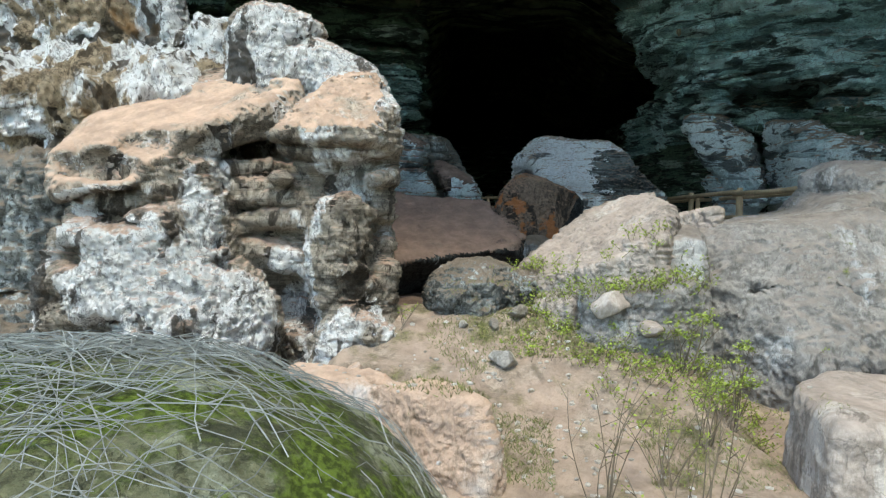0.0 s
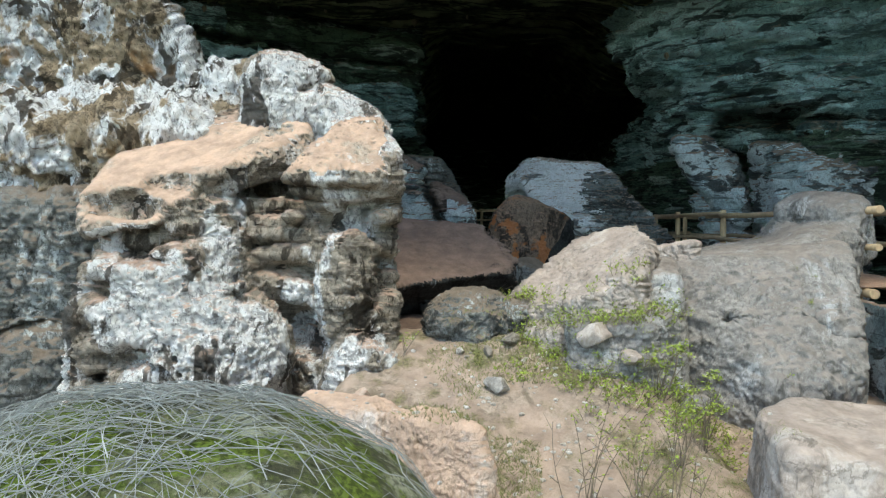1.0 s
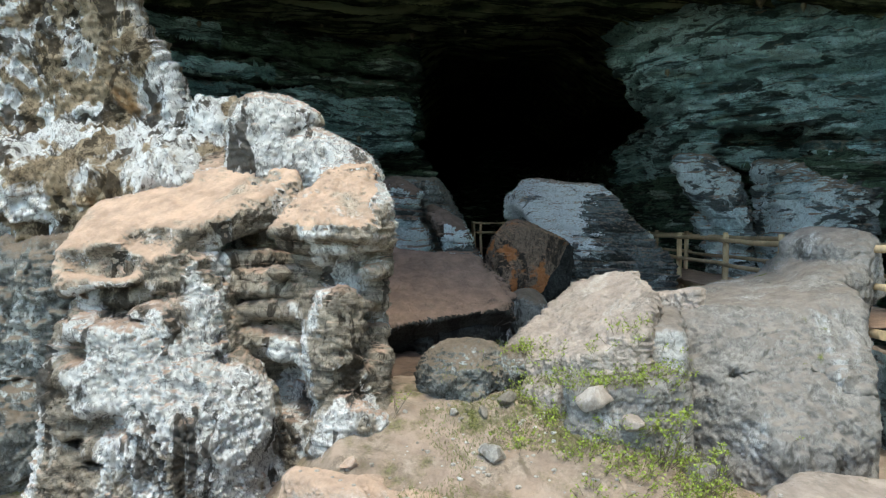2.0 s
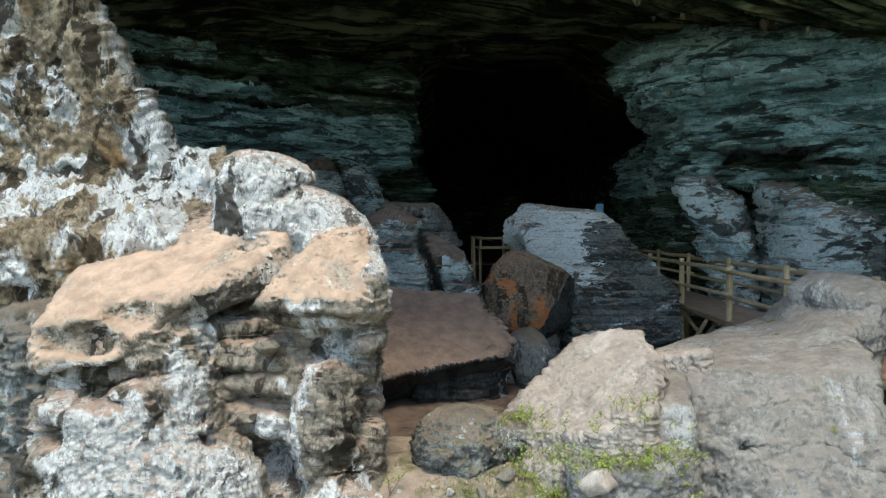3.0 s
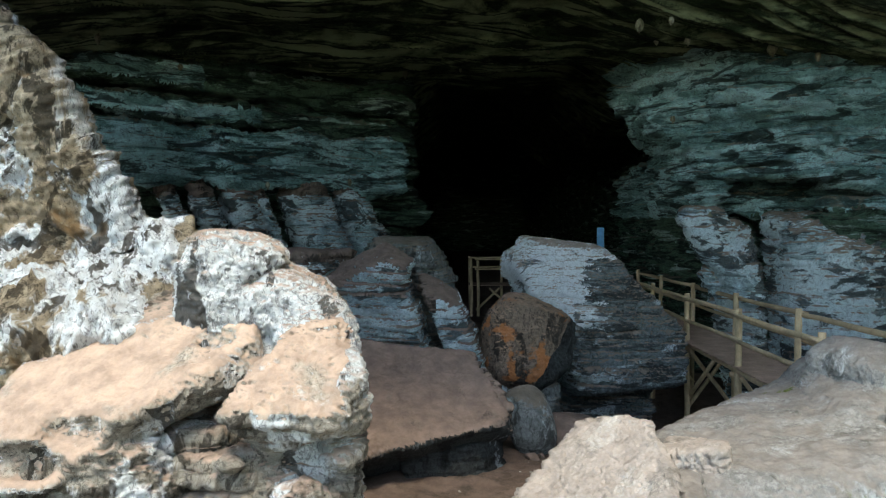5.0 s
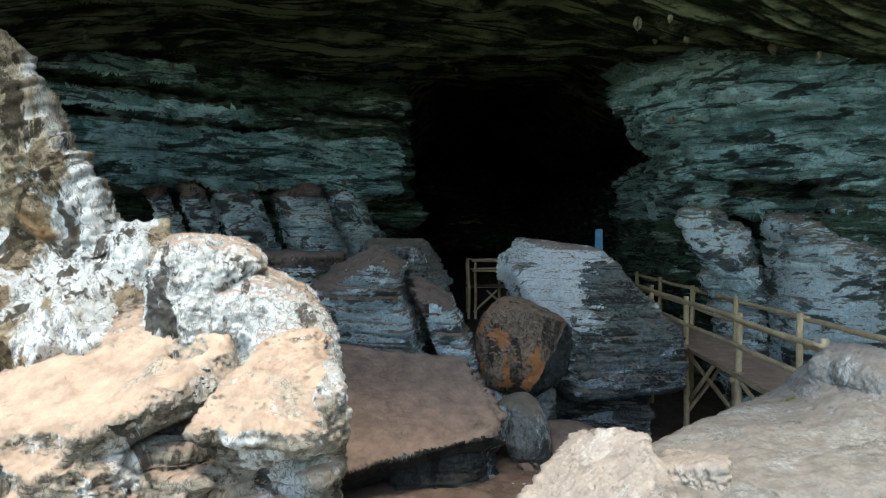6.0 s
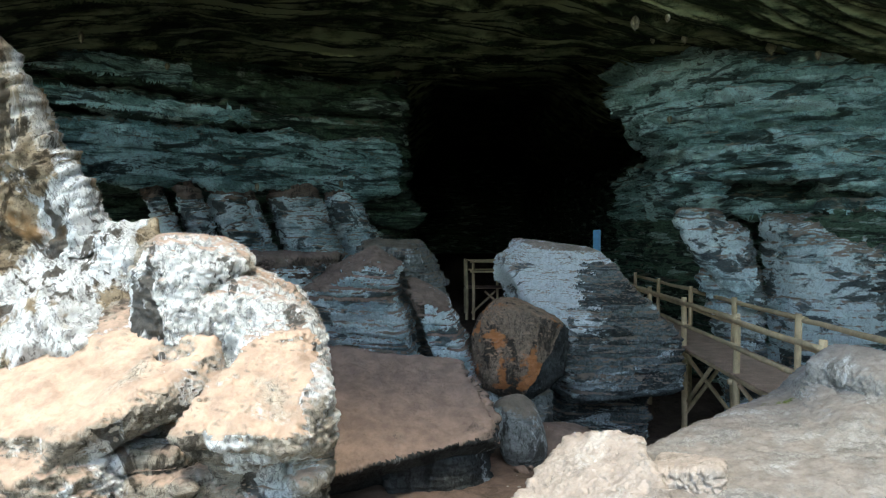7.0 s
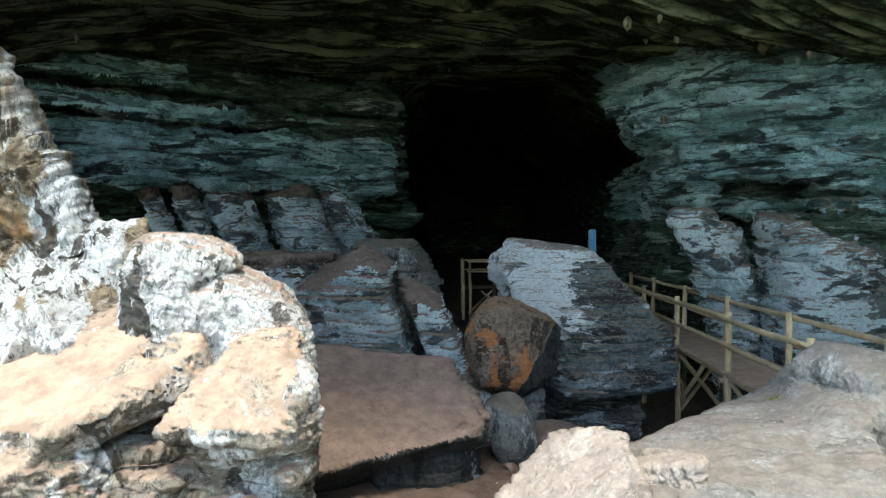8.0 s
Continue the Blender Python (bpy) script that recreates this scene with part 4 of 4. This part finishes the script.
# right side and foot: stain, with shade put into the same dark colour
def stain_shade(c, n):
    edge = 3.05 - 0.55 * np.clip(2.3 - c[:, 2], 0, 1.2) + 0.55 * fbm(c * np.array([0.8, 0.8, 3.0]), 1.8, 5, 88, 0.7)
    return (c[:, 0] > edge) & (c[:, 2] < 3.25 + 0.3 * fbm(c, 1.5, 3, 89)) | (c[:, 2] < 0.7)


boulder(pale_block, (1.2, 13.2, -1.1), (5.6, 17.0, 4), 0.06, 2, fissured(0.085, 331, 0.20, 0.13, 0.08), WHITEFACE, "tall pale bedded limestone block, stain and painted shade darkening its right side, undercut at its foot", STAIN_SHADE, stain_shade)


# ---- walkway ----
def part(name, me, parent, label=""):
    ob = new(name, me)
    ob.parent = parent
    return tagged(ob, label) if label else ob


def pole_mesh(name, a, b, r, material, seed=0, sides=9):
    a, b = Vector(a), Vector(b)
    d = (b - a).normalized()
    u = d.orthogonal().normalized()
    w = d.cross(u)
    rnd = random.Random(seed)
    steps = max(4, int((b - a).length / 0.35))
    verts, faces = [], []
    drift = Vector((0, 0, 0))
    for k in range(steps + 1):
        if 0 < k < steps:
            drift = drift * 0.8 + (u * rnd.uniform(-1, 1) + w * rnd.uniform(-1, 1)) * r * 0.22
        c = a.lerp(b, k / steps) + drift
        rr = r * (1.06 - 0.12 * k / steps) * rnd.uniform(0.93, 1.07)
        verts += [c + (u * math.cos(2 * math.pi * s / sides) + w * math.sin(2 * math.pi * s / sides)) * rr for s in range(sides)]
    for k in range(steps):
        faces += [(k * sides + s, k * sides + (s + 1) % sides, (k + 1) * sides + (s + 1) % sides, (k + 1) * sides + s) for s in range(sides)]
    faces += [tuple(range(sides))[::-1], tuple(steps * sides + s for s in range(sides))]
    me = bpy.data.meshes.new(name)
    me.from_pydata(verts, [], faces)
    for poly in me.polygons:
        poly.use_smooth = len(poly.vertices) == 4
    me.materials.append(material)
    return me


def pole(name, a, b, r, parent, seed=0):
    return part(name, pole_mesh(name, a, b, r, POLE, seed), parent)


def plank_mesh(name, size, seed):
    rnd = random.Random(seed)
    bm = bmesh.new()
    bmesh.ops.create_cube(bm, size=1, matrix=Matrix.Diagonal((*size, 1)))
    for v in bm.verts:
        v.co += Vector((rnd.uniform(-0.02, 0.02), rnd.uniform(-0.006, 0.006), rnd.uniform(-0.004, 0.004)))
    bmesh.ops.bevel(bm, geom=bm.edges[:], offset=0.006, segments=1, affect="EDGES")
    me = bpy.data.meshes.new(name)
    bm.to_mesh(me)
    bm.free()
    me.materials.append(PLANK)
    return me


bridge = thing(new("walkway"), "raised wooden walkway on poles with rustic pole railings", "walkway")
DECK = 1.28
near_x = lambda y: 5.60 + 0.025 * (y - 12.8)
far_x = lambda y: near_x(y) + 1.07
POSTS = (9.87, 12.77, 15.67, 18.57, 21.47, 24.3)
seed = 400
for x_of, off in ((near_x, -0.075), (far_x, 0.075)):
    for y in POSTS:
        seed += 1
        pole("post", (x_of(y), y, -1.1), (x_of(y) + 0.01 * (seed % 3 - 1), y, DECK + 1.06), 0.062, bridge, seed)
    for h, r in ((0.95, 0.048), (0.47, 0.042)):
        cuts = (7.6, *POSTS)
        for a, b in zip(cuts, cuts[1:]):
            seed += 1
            pole("rail", (x_of(a) + off, a - 0.18, DECK + h + 0.02 * (seed % 2)), (x_of(b) + off, b + 0.12, DECK + h - 0.01), r, bridge, seed)
for x_of in (near_x, far_x):
    seed += 1
    pole("bearer", (x_of(7.6), 7.6, DECK - 0.12), (x_of(24.5), 24.5, DECK - 0.12), 0.06, bridge, seed)
for y in POSTS[1:]:
    seed += 4
    pole("brace", (near_x(y), y + 0.1, -0.35), (far_x(y), y + 0.12, DECK - 0.2), 0.045, bridge, seed)
    pole("brace", (far_x(y), y - 0.1, -0.35), (near_x(y), y - 0.08, DECK - 0.2), 0.045, bridge, seed + 1)
    pole("brace", (near_x(y) + 0.06, y, 0.0), (near_x(y - 1.5) + 0.06, y - 1.5, DECK - 0.18), 0.045, bridge, seed + 2)
    pole("crossbeam", (near_x(y) - 0.12, y + 0.12, DECK - 0.2), (far_x(y) + 0.12, y + 0.12, DECK - 0.2), 0.05, bridge, seed + 3)
boards = [plank_mesh("plank", (1.28, 0.135, 0.03), s) for s in range(6)]
y, k = 7.8, 0
while y < 24.4:
    ob = part("plank", boards[k % 6], bridge)
    ob.matrix_basis = pose((near_x(y) + far_x(y)) / 2 + 0.015 * math.sin(k * 2.3), y, DECK - 0.035, 0, 0, -1.9 + 0.5 * math.sin(k * 1.7))
    y, k = y + 0.142, k + 1

platform = thing(new("platform"), "distant wooden viewing platform with a pole railing", "platform")
PD = 1.5
for x, y in ((1.15, 27.8), (1.42, 27.8), (2.5, 29.2), (3.6, 27.8), (1.15, 29.2), (3.6, 29.2)):
    seed += 1
    pole("post", (x, y, -0.2), (x, y, PD + 1.15), 0.06, platform, seed)
for h in (1.08, 0.68):
    for a, b in (((1.3, 27.75), (3.7, 27.75)), ((1.15, 27.7), (1.15, 29.3)), ((1.1, 29.25), (3.7, 29.25))):
        seed += 1
        pole("rail", (*a, PD + h), (*b, PD + h), 0.04, platform, seed)
for a, b in ((1.35, 2.3), (2.9, 1.9)):
    seed += 1
    pole("brace", (a, 27.8, 0.5), (b, 27.8, PD - 0.1), 0.05, platform, seed)
for k in range(18):
    ob = part("plank", boards[k % 6], platform)
    ob.matrix_basis = pose(1.15 + 0.142 * k, 28.5, PD, 0, 0, 90)

def plain(name, colour, rough=0.6):
    def build(t, bsdf):
        c = mixed(t, ramp(t, noise_at(t, 7, 6), 0.35, 0.7), colour, tuple(v * 0.72 for v in colour))
        t.links.new(c, bsdf.inputs["Base Color"])
        bsdf.inputs["Roughness"].default_value = rough
    return material(name, build)


BLUE_PAINT = plain("sun_faded_blue_paint", (0.10, 0.30, 0.50), 0.5)


def beam(name, size, material, centre, parent=None, bevel=0.008, label=""):
    bm = bmesh.new()
    bmesh.ops.create_cube(bm, size=1, matrix=Matrix.Translation(centre) @ Matrix.Diagonal((*size, 1)))
    bmesh.ops.bevel(bm, geom=bm.edges[:], offset=bevel, segments=2, affect="EDGES")
    me = bpy.data.meshes.new(name)
    bm.to_mesh(me)
    bm.free()
    me.materials.append(material)
    return part(name, me, parent, label)


sign = thing(new("information_board"), "tall narrow blue information board on a post", "sign")
beam("panel", (0.24, 0.04, 0.96), BLUE_PAINT, (5.16, 22.3, 3.36), sign)
pole("post", (5.16, 22.36, -0.9), (5.16, 22.36, 3.7), 0.045, sign, 777)


# ---- plants and litter ----
def leafy(name, colour):
    def build(t, bsdf):
        info = t.nodes.new("ShaderNodeNewGeometry")
        c = mixed(t, info.outputs["Random Per Island"], colour, tuple(v * 0.45 for v in colour))
        t.links.new(c, bsdf.inputs["Base Color"])
        bsdf.inputs["Roughness"].default_value = 0.6
        bsdf.inputs["Subsurface Weight"].default_value = 0.0
    return material(name, build)


TWIG = leafy("dry_grey_twig", (0.32, 0.34, 0.32))
STEM = leafy("thin_brown_stem", (0.20, 0.16, 0.11))
LEAF = leafy("yellow_green_leaf", (0.30, 0.38, 0.05))
GRASS = leafy("short_dry_grass", (0.24, 0.26, 0.09))
PEBBLE = rock("pale_pebble", (0.55, 0.51, 0.45), (0.25, 0.22, 0.18), (0.72, 0.70, 0.66), shift=97, speck=0.3)

depsgraph = bpy.context.evaluated_depsgraph_get()


def drop(x, y, top=4.0):
    """The surface under a place: its point and normal."""
    hit, place, normal, _, ob, _ = scene.ray_cast(depsgraph, Vector((x, y, top)), Vector((0, 0, -1)))
    return (place, normal) if hit else (Vector((x, y, 0)), Vector((0, 0, 1)))


def tube(points, r0, r1, sides=4):
    verts, faces = [], []
    for k, c in enumerate(points):
        d = (points[min(k + 1, len(points) - 1)] - points[max(k - 1, 0)]).normalized()
        u = d.orthogonal().normalized()
        w = d.cross(u)
        r = r0 + (r1 - r0) * k / (len(points) - 1)
        verts += [c + (u * math.cos(2 * math.pi * s / sides) + w * math.sin(2 * math.pi * s / sides)) * r for s in range(sides)]
    for k in range(len(points) - 1):
        faces += [(k * sides + s, k * sides + (s + 1) % sides, (k + 1) * sides + (s + 1) % sides, (k + 1) * sides + s) for s in range(sides)]
    return verts, faces


def joined(name, pieces, material):
    verts, faces = [], []
    for v, f in pieces:
        n = len(verts)
        verts += v
        faces += [tuple(i + n for i in q) for q in f]
    me = bpy.data.meshes.new(name)
    me.from_pydata(verts, [], faces)
    me.materials.append(material)
    return me


def leaf_piece(at, d, size, rnd):
    side = d.cross(Vector((rnd.uniform(-1, 1), rnd.uniform(-1, 1), rnd.uniform(0.2, 1)))).normalized() * size * 0.32
    up = d.cross(side).normalized() * size * 0.10
    return [at, at + d * size * 0.5 + side + up, at + d * size, at + d * size * 0.5 - side + up], [(0, 1, 2), (0, 2, 3)]


# Dry twigs thrown over the mossy boulder.
rnd = random.Random(5)
pieces = []
for k in range(1500):
    x, y = rnd.uniform(-2.3, -0.1), rnd.uniform(0.45, 2.3)
    if x > -0.8 and rnd.random() < 0.8:
        continue
    a = rnd.gauss(0.5, 1.0)
    n = rnd.randint(5, 9)
    step = rnd.uniform(0.05, 0.11)
    pts = []
    lift = rnd.uniform(0.005, 0.05)
    for j in range(n):
        if x > 0.05 or y > 2.35:
            break
        p0, _ = drop(x, y)
        pts.append(p0 + Vector((0, 0, lift + 0.02 * math.sin(j * 1.3 + k))))
        x, y, a = x + math.cos(a) * step, y + math.sin(a) * step, a + rnd.gauss(0, 0.12)
    if len(pts) > 2 and max((p - q).length for p, q in zip(pts, pts[1:])) < 0.3:
        pieces.append(tube(pts, rnd.uniform(0.0014, 0.003), 0.001))
thing(new("dry_twigs", joined("dry_twigs", pieces, TWIG)), "tangle of dry grey twigs lying over the mossy boulder", "twigs", "stuff")


def shrub(name, base, height, spread, stems, leaves, leaf, seed, label, lean=(0, 0)):
    rnd = random.Random(seed)
    ob = thing(new(name), label, "shrub", "", "shrubs beside the path")
    ob.location = base
    twigs, foliage = [], []
    for k in range(stems):
        a = rnd.uniform(0, 2 * math.pi)
        tip = Vector((math.cos(a) * spread * rnd.uniform(0.3, 1) + lean[0], math.sin(a) * spread * rnd.uniform(0.3, 1) + lean[1], height * rnd.uniform(0.6, 1)))
        foot = Vector((rnd.uniform(-0.05, 0.05), rnd.uniform(-0.05, 0.05), -0.03))
        bend = Vector((rnd.uniform(-0.1, 0.1), rnd.uniform(-0.1, 0.1), 0.1)) * height
        at = lambda f: foot.lerp(tip, f) + bend * math.sin(f * math.pi)
        pts = [at(j / 7) for j in range(8)]
        twigs.append(tube(pts, 0.0045, 0.0015))
        for b in range(3):
            f = rnd.uniform(0.4, 0.95)
            end = at(f) + Vector((rnd.uniform(-1, 1), rnd.uniform(-1, 1), rnd.uniform(0.1, 0.9))) * spread * 0.35
            twigs.append(tube([at(f), at(f).lerp(end, 0.5), end], 0.003, 0.001))
            for j in range(leaves):
                p0 = at(f).lerp(end, rnd.uniform(0.2, 1))
                d = Vector((rnd.uniform(-1, 1), rnd.uniform(-1, 1), rnd.uniform(-0.3, 0.8))).normalized()
                foliage.append(leaf_piece(p0 + d * 0.01, d, leaf * rnd.uniform(0.6, 1.3), rnd))
    tagged(part("stem", joined("stem", twigs, STEM), ob), kind="stuff")
    if foliage:
        tagged(part("foliage", joined("foliage", foliage, LEAF), ob), kind="stuff")
    return ob


for k, (x, y, h, w, stems, leaves, leaf) in enumerate((
        (0.75, 2.6, 0.95, 0.35, 8, 2, 0.018), (1.0, 2.4, 0.8, 0.25, 6, 2, 0.018), (1.3, 2.8, 0.75, 0.3, 7, 3, 0.018),
        (1.95, 4.1, 0.65, 0.34, 11, 14, 0.026), (1.6, 3.6, 0.55, 0.32, 10, 10, 0.024), (1.75, 4.5, 0.5, 0.3, 9, 13, 0.026), (1.2, 3.2, 0.5, 0.3, 8, 8, 0.022), (-0.42, 5.05, 0.22, 0.15, 4, 3, 0.025))):
    at, _ = drop(x, y)
    shrub("shrub", at, h, w, stems, leaves, leaf, 900 + k, "sparse thin-stemmed shrub with small yellow-green leaves" if leaves > 4 else "almost bare thin brown stems with few leaves")

# Low mats of leaves creeping over the rocks and the path's edge.
def creeper(x, y, spread, count, seed):
    rnd = random.Random(seed)
    ob = thing(new("creeper"), "low mat of small yellow-green leaves creeping over the rocks", "plant", "", "creeping plants")
    foliage, twigs = [], []
    for k in range(count // 9):
        px, py = x + rnd.gauss(0, spread), y + rnd.gauss(0, spread * 0.7)
        p0, n0 = drop(px, py)
        tip = p0 + n0 * rnd.uniform(0.03, 0.12) + Vector((rnd.uniform(-0.08, 0.08), rnd.uniform(-0.1, 0.04), rnd.uniform(0, 0.05)))
        twigs.append(tube([p0 - n0 * 0.01, p0.lerp(tip, 0.5), tip], 0.003, 0.001))
        for j in range(9):
            q = p0.lerp(tip, rnd.uniform(0.2, 1)) + Vector((rnd.gauss(0, 0.018), rnd.gauss(0, 0.018), rnd.gauss(0, 0.012)))
            d = Vector((rnd.uniform(-1, 1), rnd.uniform(-1, 1), rnd.uniform(-0.2, 0.8))).normalized()
            foliage.append(leaf_piece(q, d, rnd.uniform(0.014, 0.032), rnd))
    tagged(part("stem", joined("stem", twigs, STEM), ob), kind="stuff")
    tagged(part("foliage", joined("foliage", foliage, LEAF), ob), kind="stuff")


for k, (x, y, w, n) in enumerate(((0.85, 5.3, 0.14, 500), (1.05, 5.05, 0.12, 420), (1.35, 4.75, 0.18, 700), (1.75, 4.75, 0.2, 900), (2.05, 4.75, 0.16, 600), (1.15, 4.6, 0.18, 420), (1.65, 4.4, 0.22, 520),
                              (0.75, 5.75, 0.1, 300), (2.05, 4.35, 0.2, 420), (1.2, 4.2, 0.2, 240), (2.6, 4.85, 0.2, 400), (0.6, 4.75, 0.15, 260))):
    creeper(x, y, w, n, 950 + k)

# Grass on the path's edges.
pieces = []
for k in range(16000):
    x = rnd.gauss(0.9, 0.75)
    y = rnd.uniform(3.2, 5.6)
    n = noise.noise(Vector((x * 1.3, y * 1.3, 3)))
    if n < -0.08 or x < -0.5 or x > 2.3 or abs(x - 0.55 - 0.1 * y) < 0.28 and y < 4.6:
        continue
    p0, nn = drop(x, y, 2.2)
    if nn.z < 0.7 or p0.z > 1.25:
        continue
    d = Vector((rnd.gauss(0, 0.5), rnd.gauss(0, 0.5), 1)).normalized()
    h = rnd.uniform(0.015, 0.05)
    side = d.orthogonal().normalized() * 0.004
    pieces.append(([p0 - side, p0 + side, p0 + d * h + Vector((rnd.gauss(0, 0.01), rnd.gauss(0, 0.01), 0))], [(0, 1, 2)]))
thing(new("grass", joined("grass", pieces, GRASS)), "short dry yellowish grass along the path", "grass", "stuff")


# Loose stones.
def stone(x, y, r, seed, material, label, flat=0.65):
    rnd = random.Random(seed)
    bm = bmesh.new()
    bmesh.ops.create_icosphere(bm, subdivisions=3, radius=1)
    off = Vector((seed * 1.7, seed * 0.3, 0))
    cuts = [(Vector((rnd.gauss(0, 1), rnd.gauss(0, 1), rnd.gauss(0, 1))).normalized(), rnd.uniform(0.45, 0.75)) for _ in range(11)]
    for v in bm.verts:
        for n, h in cuts:
            e = v.co.dot(n) - h
            if e > 0:
                v.co -= n * e
        v.co *= 1 + 0.12 * noise.noise(v.co * 1.8 + off) + 0.05 * noise.noise(v.co * 5 + off)
        v.co = Vector((v.co.x * r * rnd.uniform(0.995, 1.005), v.co.y * r * 0.9, v.co.z * r * flat))
    me = bpy.data.meshes.new("stone")
    bm.to_mesh(me)
    bm.free()
    for f in me.polygons:
        f.use_smooth = True
    me.materials.append(material)
    ob = thing(new("stone", me), label, "stone", "", "loose stones")
    p0, _ = drop(x, y)
    ob.matrix_basis = pose(p0.x, p0.y, p0.z + r * flat * 0.45, 0, 0, rnd.uniform(0, 360))
    return ob


stone(0.34, 5.05, 0.085, 1, PEBBLE, "small white stone on the path")
stone(0.08, 5.05, 0.06, 2, PEBBLE, "small white stone on the path")
stone(0.40, 4.55, 0.14, 3, PEBBLE, "pale grey stone half sunk in the path")
stone(0.55, 5.2, 0.12, 4, PEBBLE, "pale flat stone beside the path")
stone(-0.55, 4.3, 0.12, 5, ORANGE, "orange stone below the limestone block")
stone(-0.75, 4.45, 0.1, 6, ORANGE, "orange stone below the limestone block")
stone(1.25, 4.75, 0.2, 7, PALEROCK, "pale angular stone among plants")
stone(1.55, 4.65, 0.16, 8, PALEROCK, "pale angular stone among plants")
stone(2.05, 4.6, 0.22, 9, GREYROCK, "grey stone at the boulder's foot")
for k in range(46):
    x, y = rnd.uniform(-0.4, 6.4), rnd.uniform(7.2, 16.5)
    if drop(x, y)[0].z > 0.85:
        continue
    stone(x, y, rnd.uniform(0.06, 0.2), 20 + k, BROWN if k % 3 else DARKROCK, "dusty brown stone in the hollow")


# Fine gravel on the path and in the hollow.
grit = bmesh.new()
bmesh.ops.create_icosphere(grit, subdivisions=1, radius=1)
shape = [v.co.copy() for v in grit.verts]
tris = [tuple(v.index for v in f.verts) for f in grit.faces]
grit.free()
pieces = []
for k in range(700):
    x, y = (rnd.gauss(0.5, 0.9), rnd.uniform(3.0, 5.6)) if k % 3 else (rnd.uniform(0, 5), rnd.uniform(7.0, 15))
    p0, nn = drop(x, y)
    if nn.z < 0.6 or p0.z > 1.1:
        continue
    r = rnd.uniform(0.006, 0.03)
    m = Matrix.Rotation(rnd.uniform(0, 6), 3, "Z") @ Matrix.Diagonal((r * rnd.uniform(0.7, 1.3), r, r * rnd.uniform(0.4, 0.8)))
    pieces.append(([p0 + m @ v * rnd.uniform(0.8, 1.15) for v in shape], tris))
thing(new("gravel", joined("gravel", pieces, PEBBLE)), "scattered pale gravel on the sandy ground", "gravel", "stuff")


# Small pale drip stones under the roof.
def drip(x, y, size, seed):
    rnd = random.Random(seed)
    bm = bmesh.new()
    bmesh.ops.create_icosphere(bm, subdivisions=3, radius=1)
    for v in bm.verts:
        taper = 1 - 0.45 * max(0, -v.co.z)
        v.co = Vector((v.co.x * taper, v.co.y * taper, v.co.z)) * (1 + 0.35 * noise.noise(v.co * 1.7 + Vector((seed, 0, 0))) + 0.18 * noise.noise(v.co * 5))
        v.co = Vector((v.co.x * size * 0.55, v.co.y * size * 0.55, v.co.z * size))
    me = bpy.data.meshes.new("stalactite")
    bm.to_mesh(me)
    bm.free()
    for f in me.polygons:
        f.use_smooth = True
    me.materials.append(DRIP)
    ob = thing(new("stalactite", me), "short knobbly cream stalactite hanging from the dark roof", "stalactite", "", "stalactites under the roof")
    hit, place, _, _, _, _ = scene.ray_cast(depsgraph, Vector((x, y, 4.0)), Vector((0, 0, 1)))
    ob.location = place - Vector((0, 0, size * 0.7)) if hit else (x, y, 8)


DRIP = rock("cream_dripstone", (0.32, 0.30, 0.20), (0.10, 0.09, 0.06), (0.45, 0.43, 0.32), shift=105, speck=0.4)
for k, (x, y, size) in enumerate(((2.2, 15.2, 0.11), (4.4, 15.2, 0.2), (7.4, 15.4, 0.22), (6.5, 16.6, 0.17), (5.2, 16.6, 0.12), (-1.1, 21.5, 0.2), (-2.8, 21.0, 0.15), (-5.0, 19.8, 0.14), (-8.2, 16.6, 0.16),
                               (2.9, 18.5, 0.12), (-7.0, 18.6, 0.13), (-6.4, 16.8, 0.1), (5.6, 15.6, 0.15), (5.9, 17.5, 0.13), (8.2, 15.0, 0.14), (4.9, 14.6, 0.12), (-3.8, 20.2, 0.1), (0.6, 20.8, 0.1))):
    drip(x, y, size * 0.8, k)
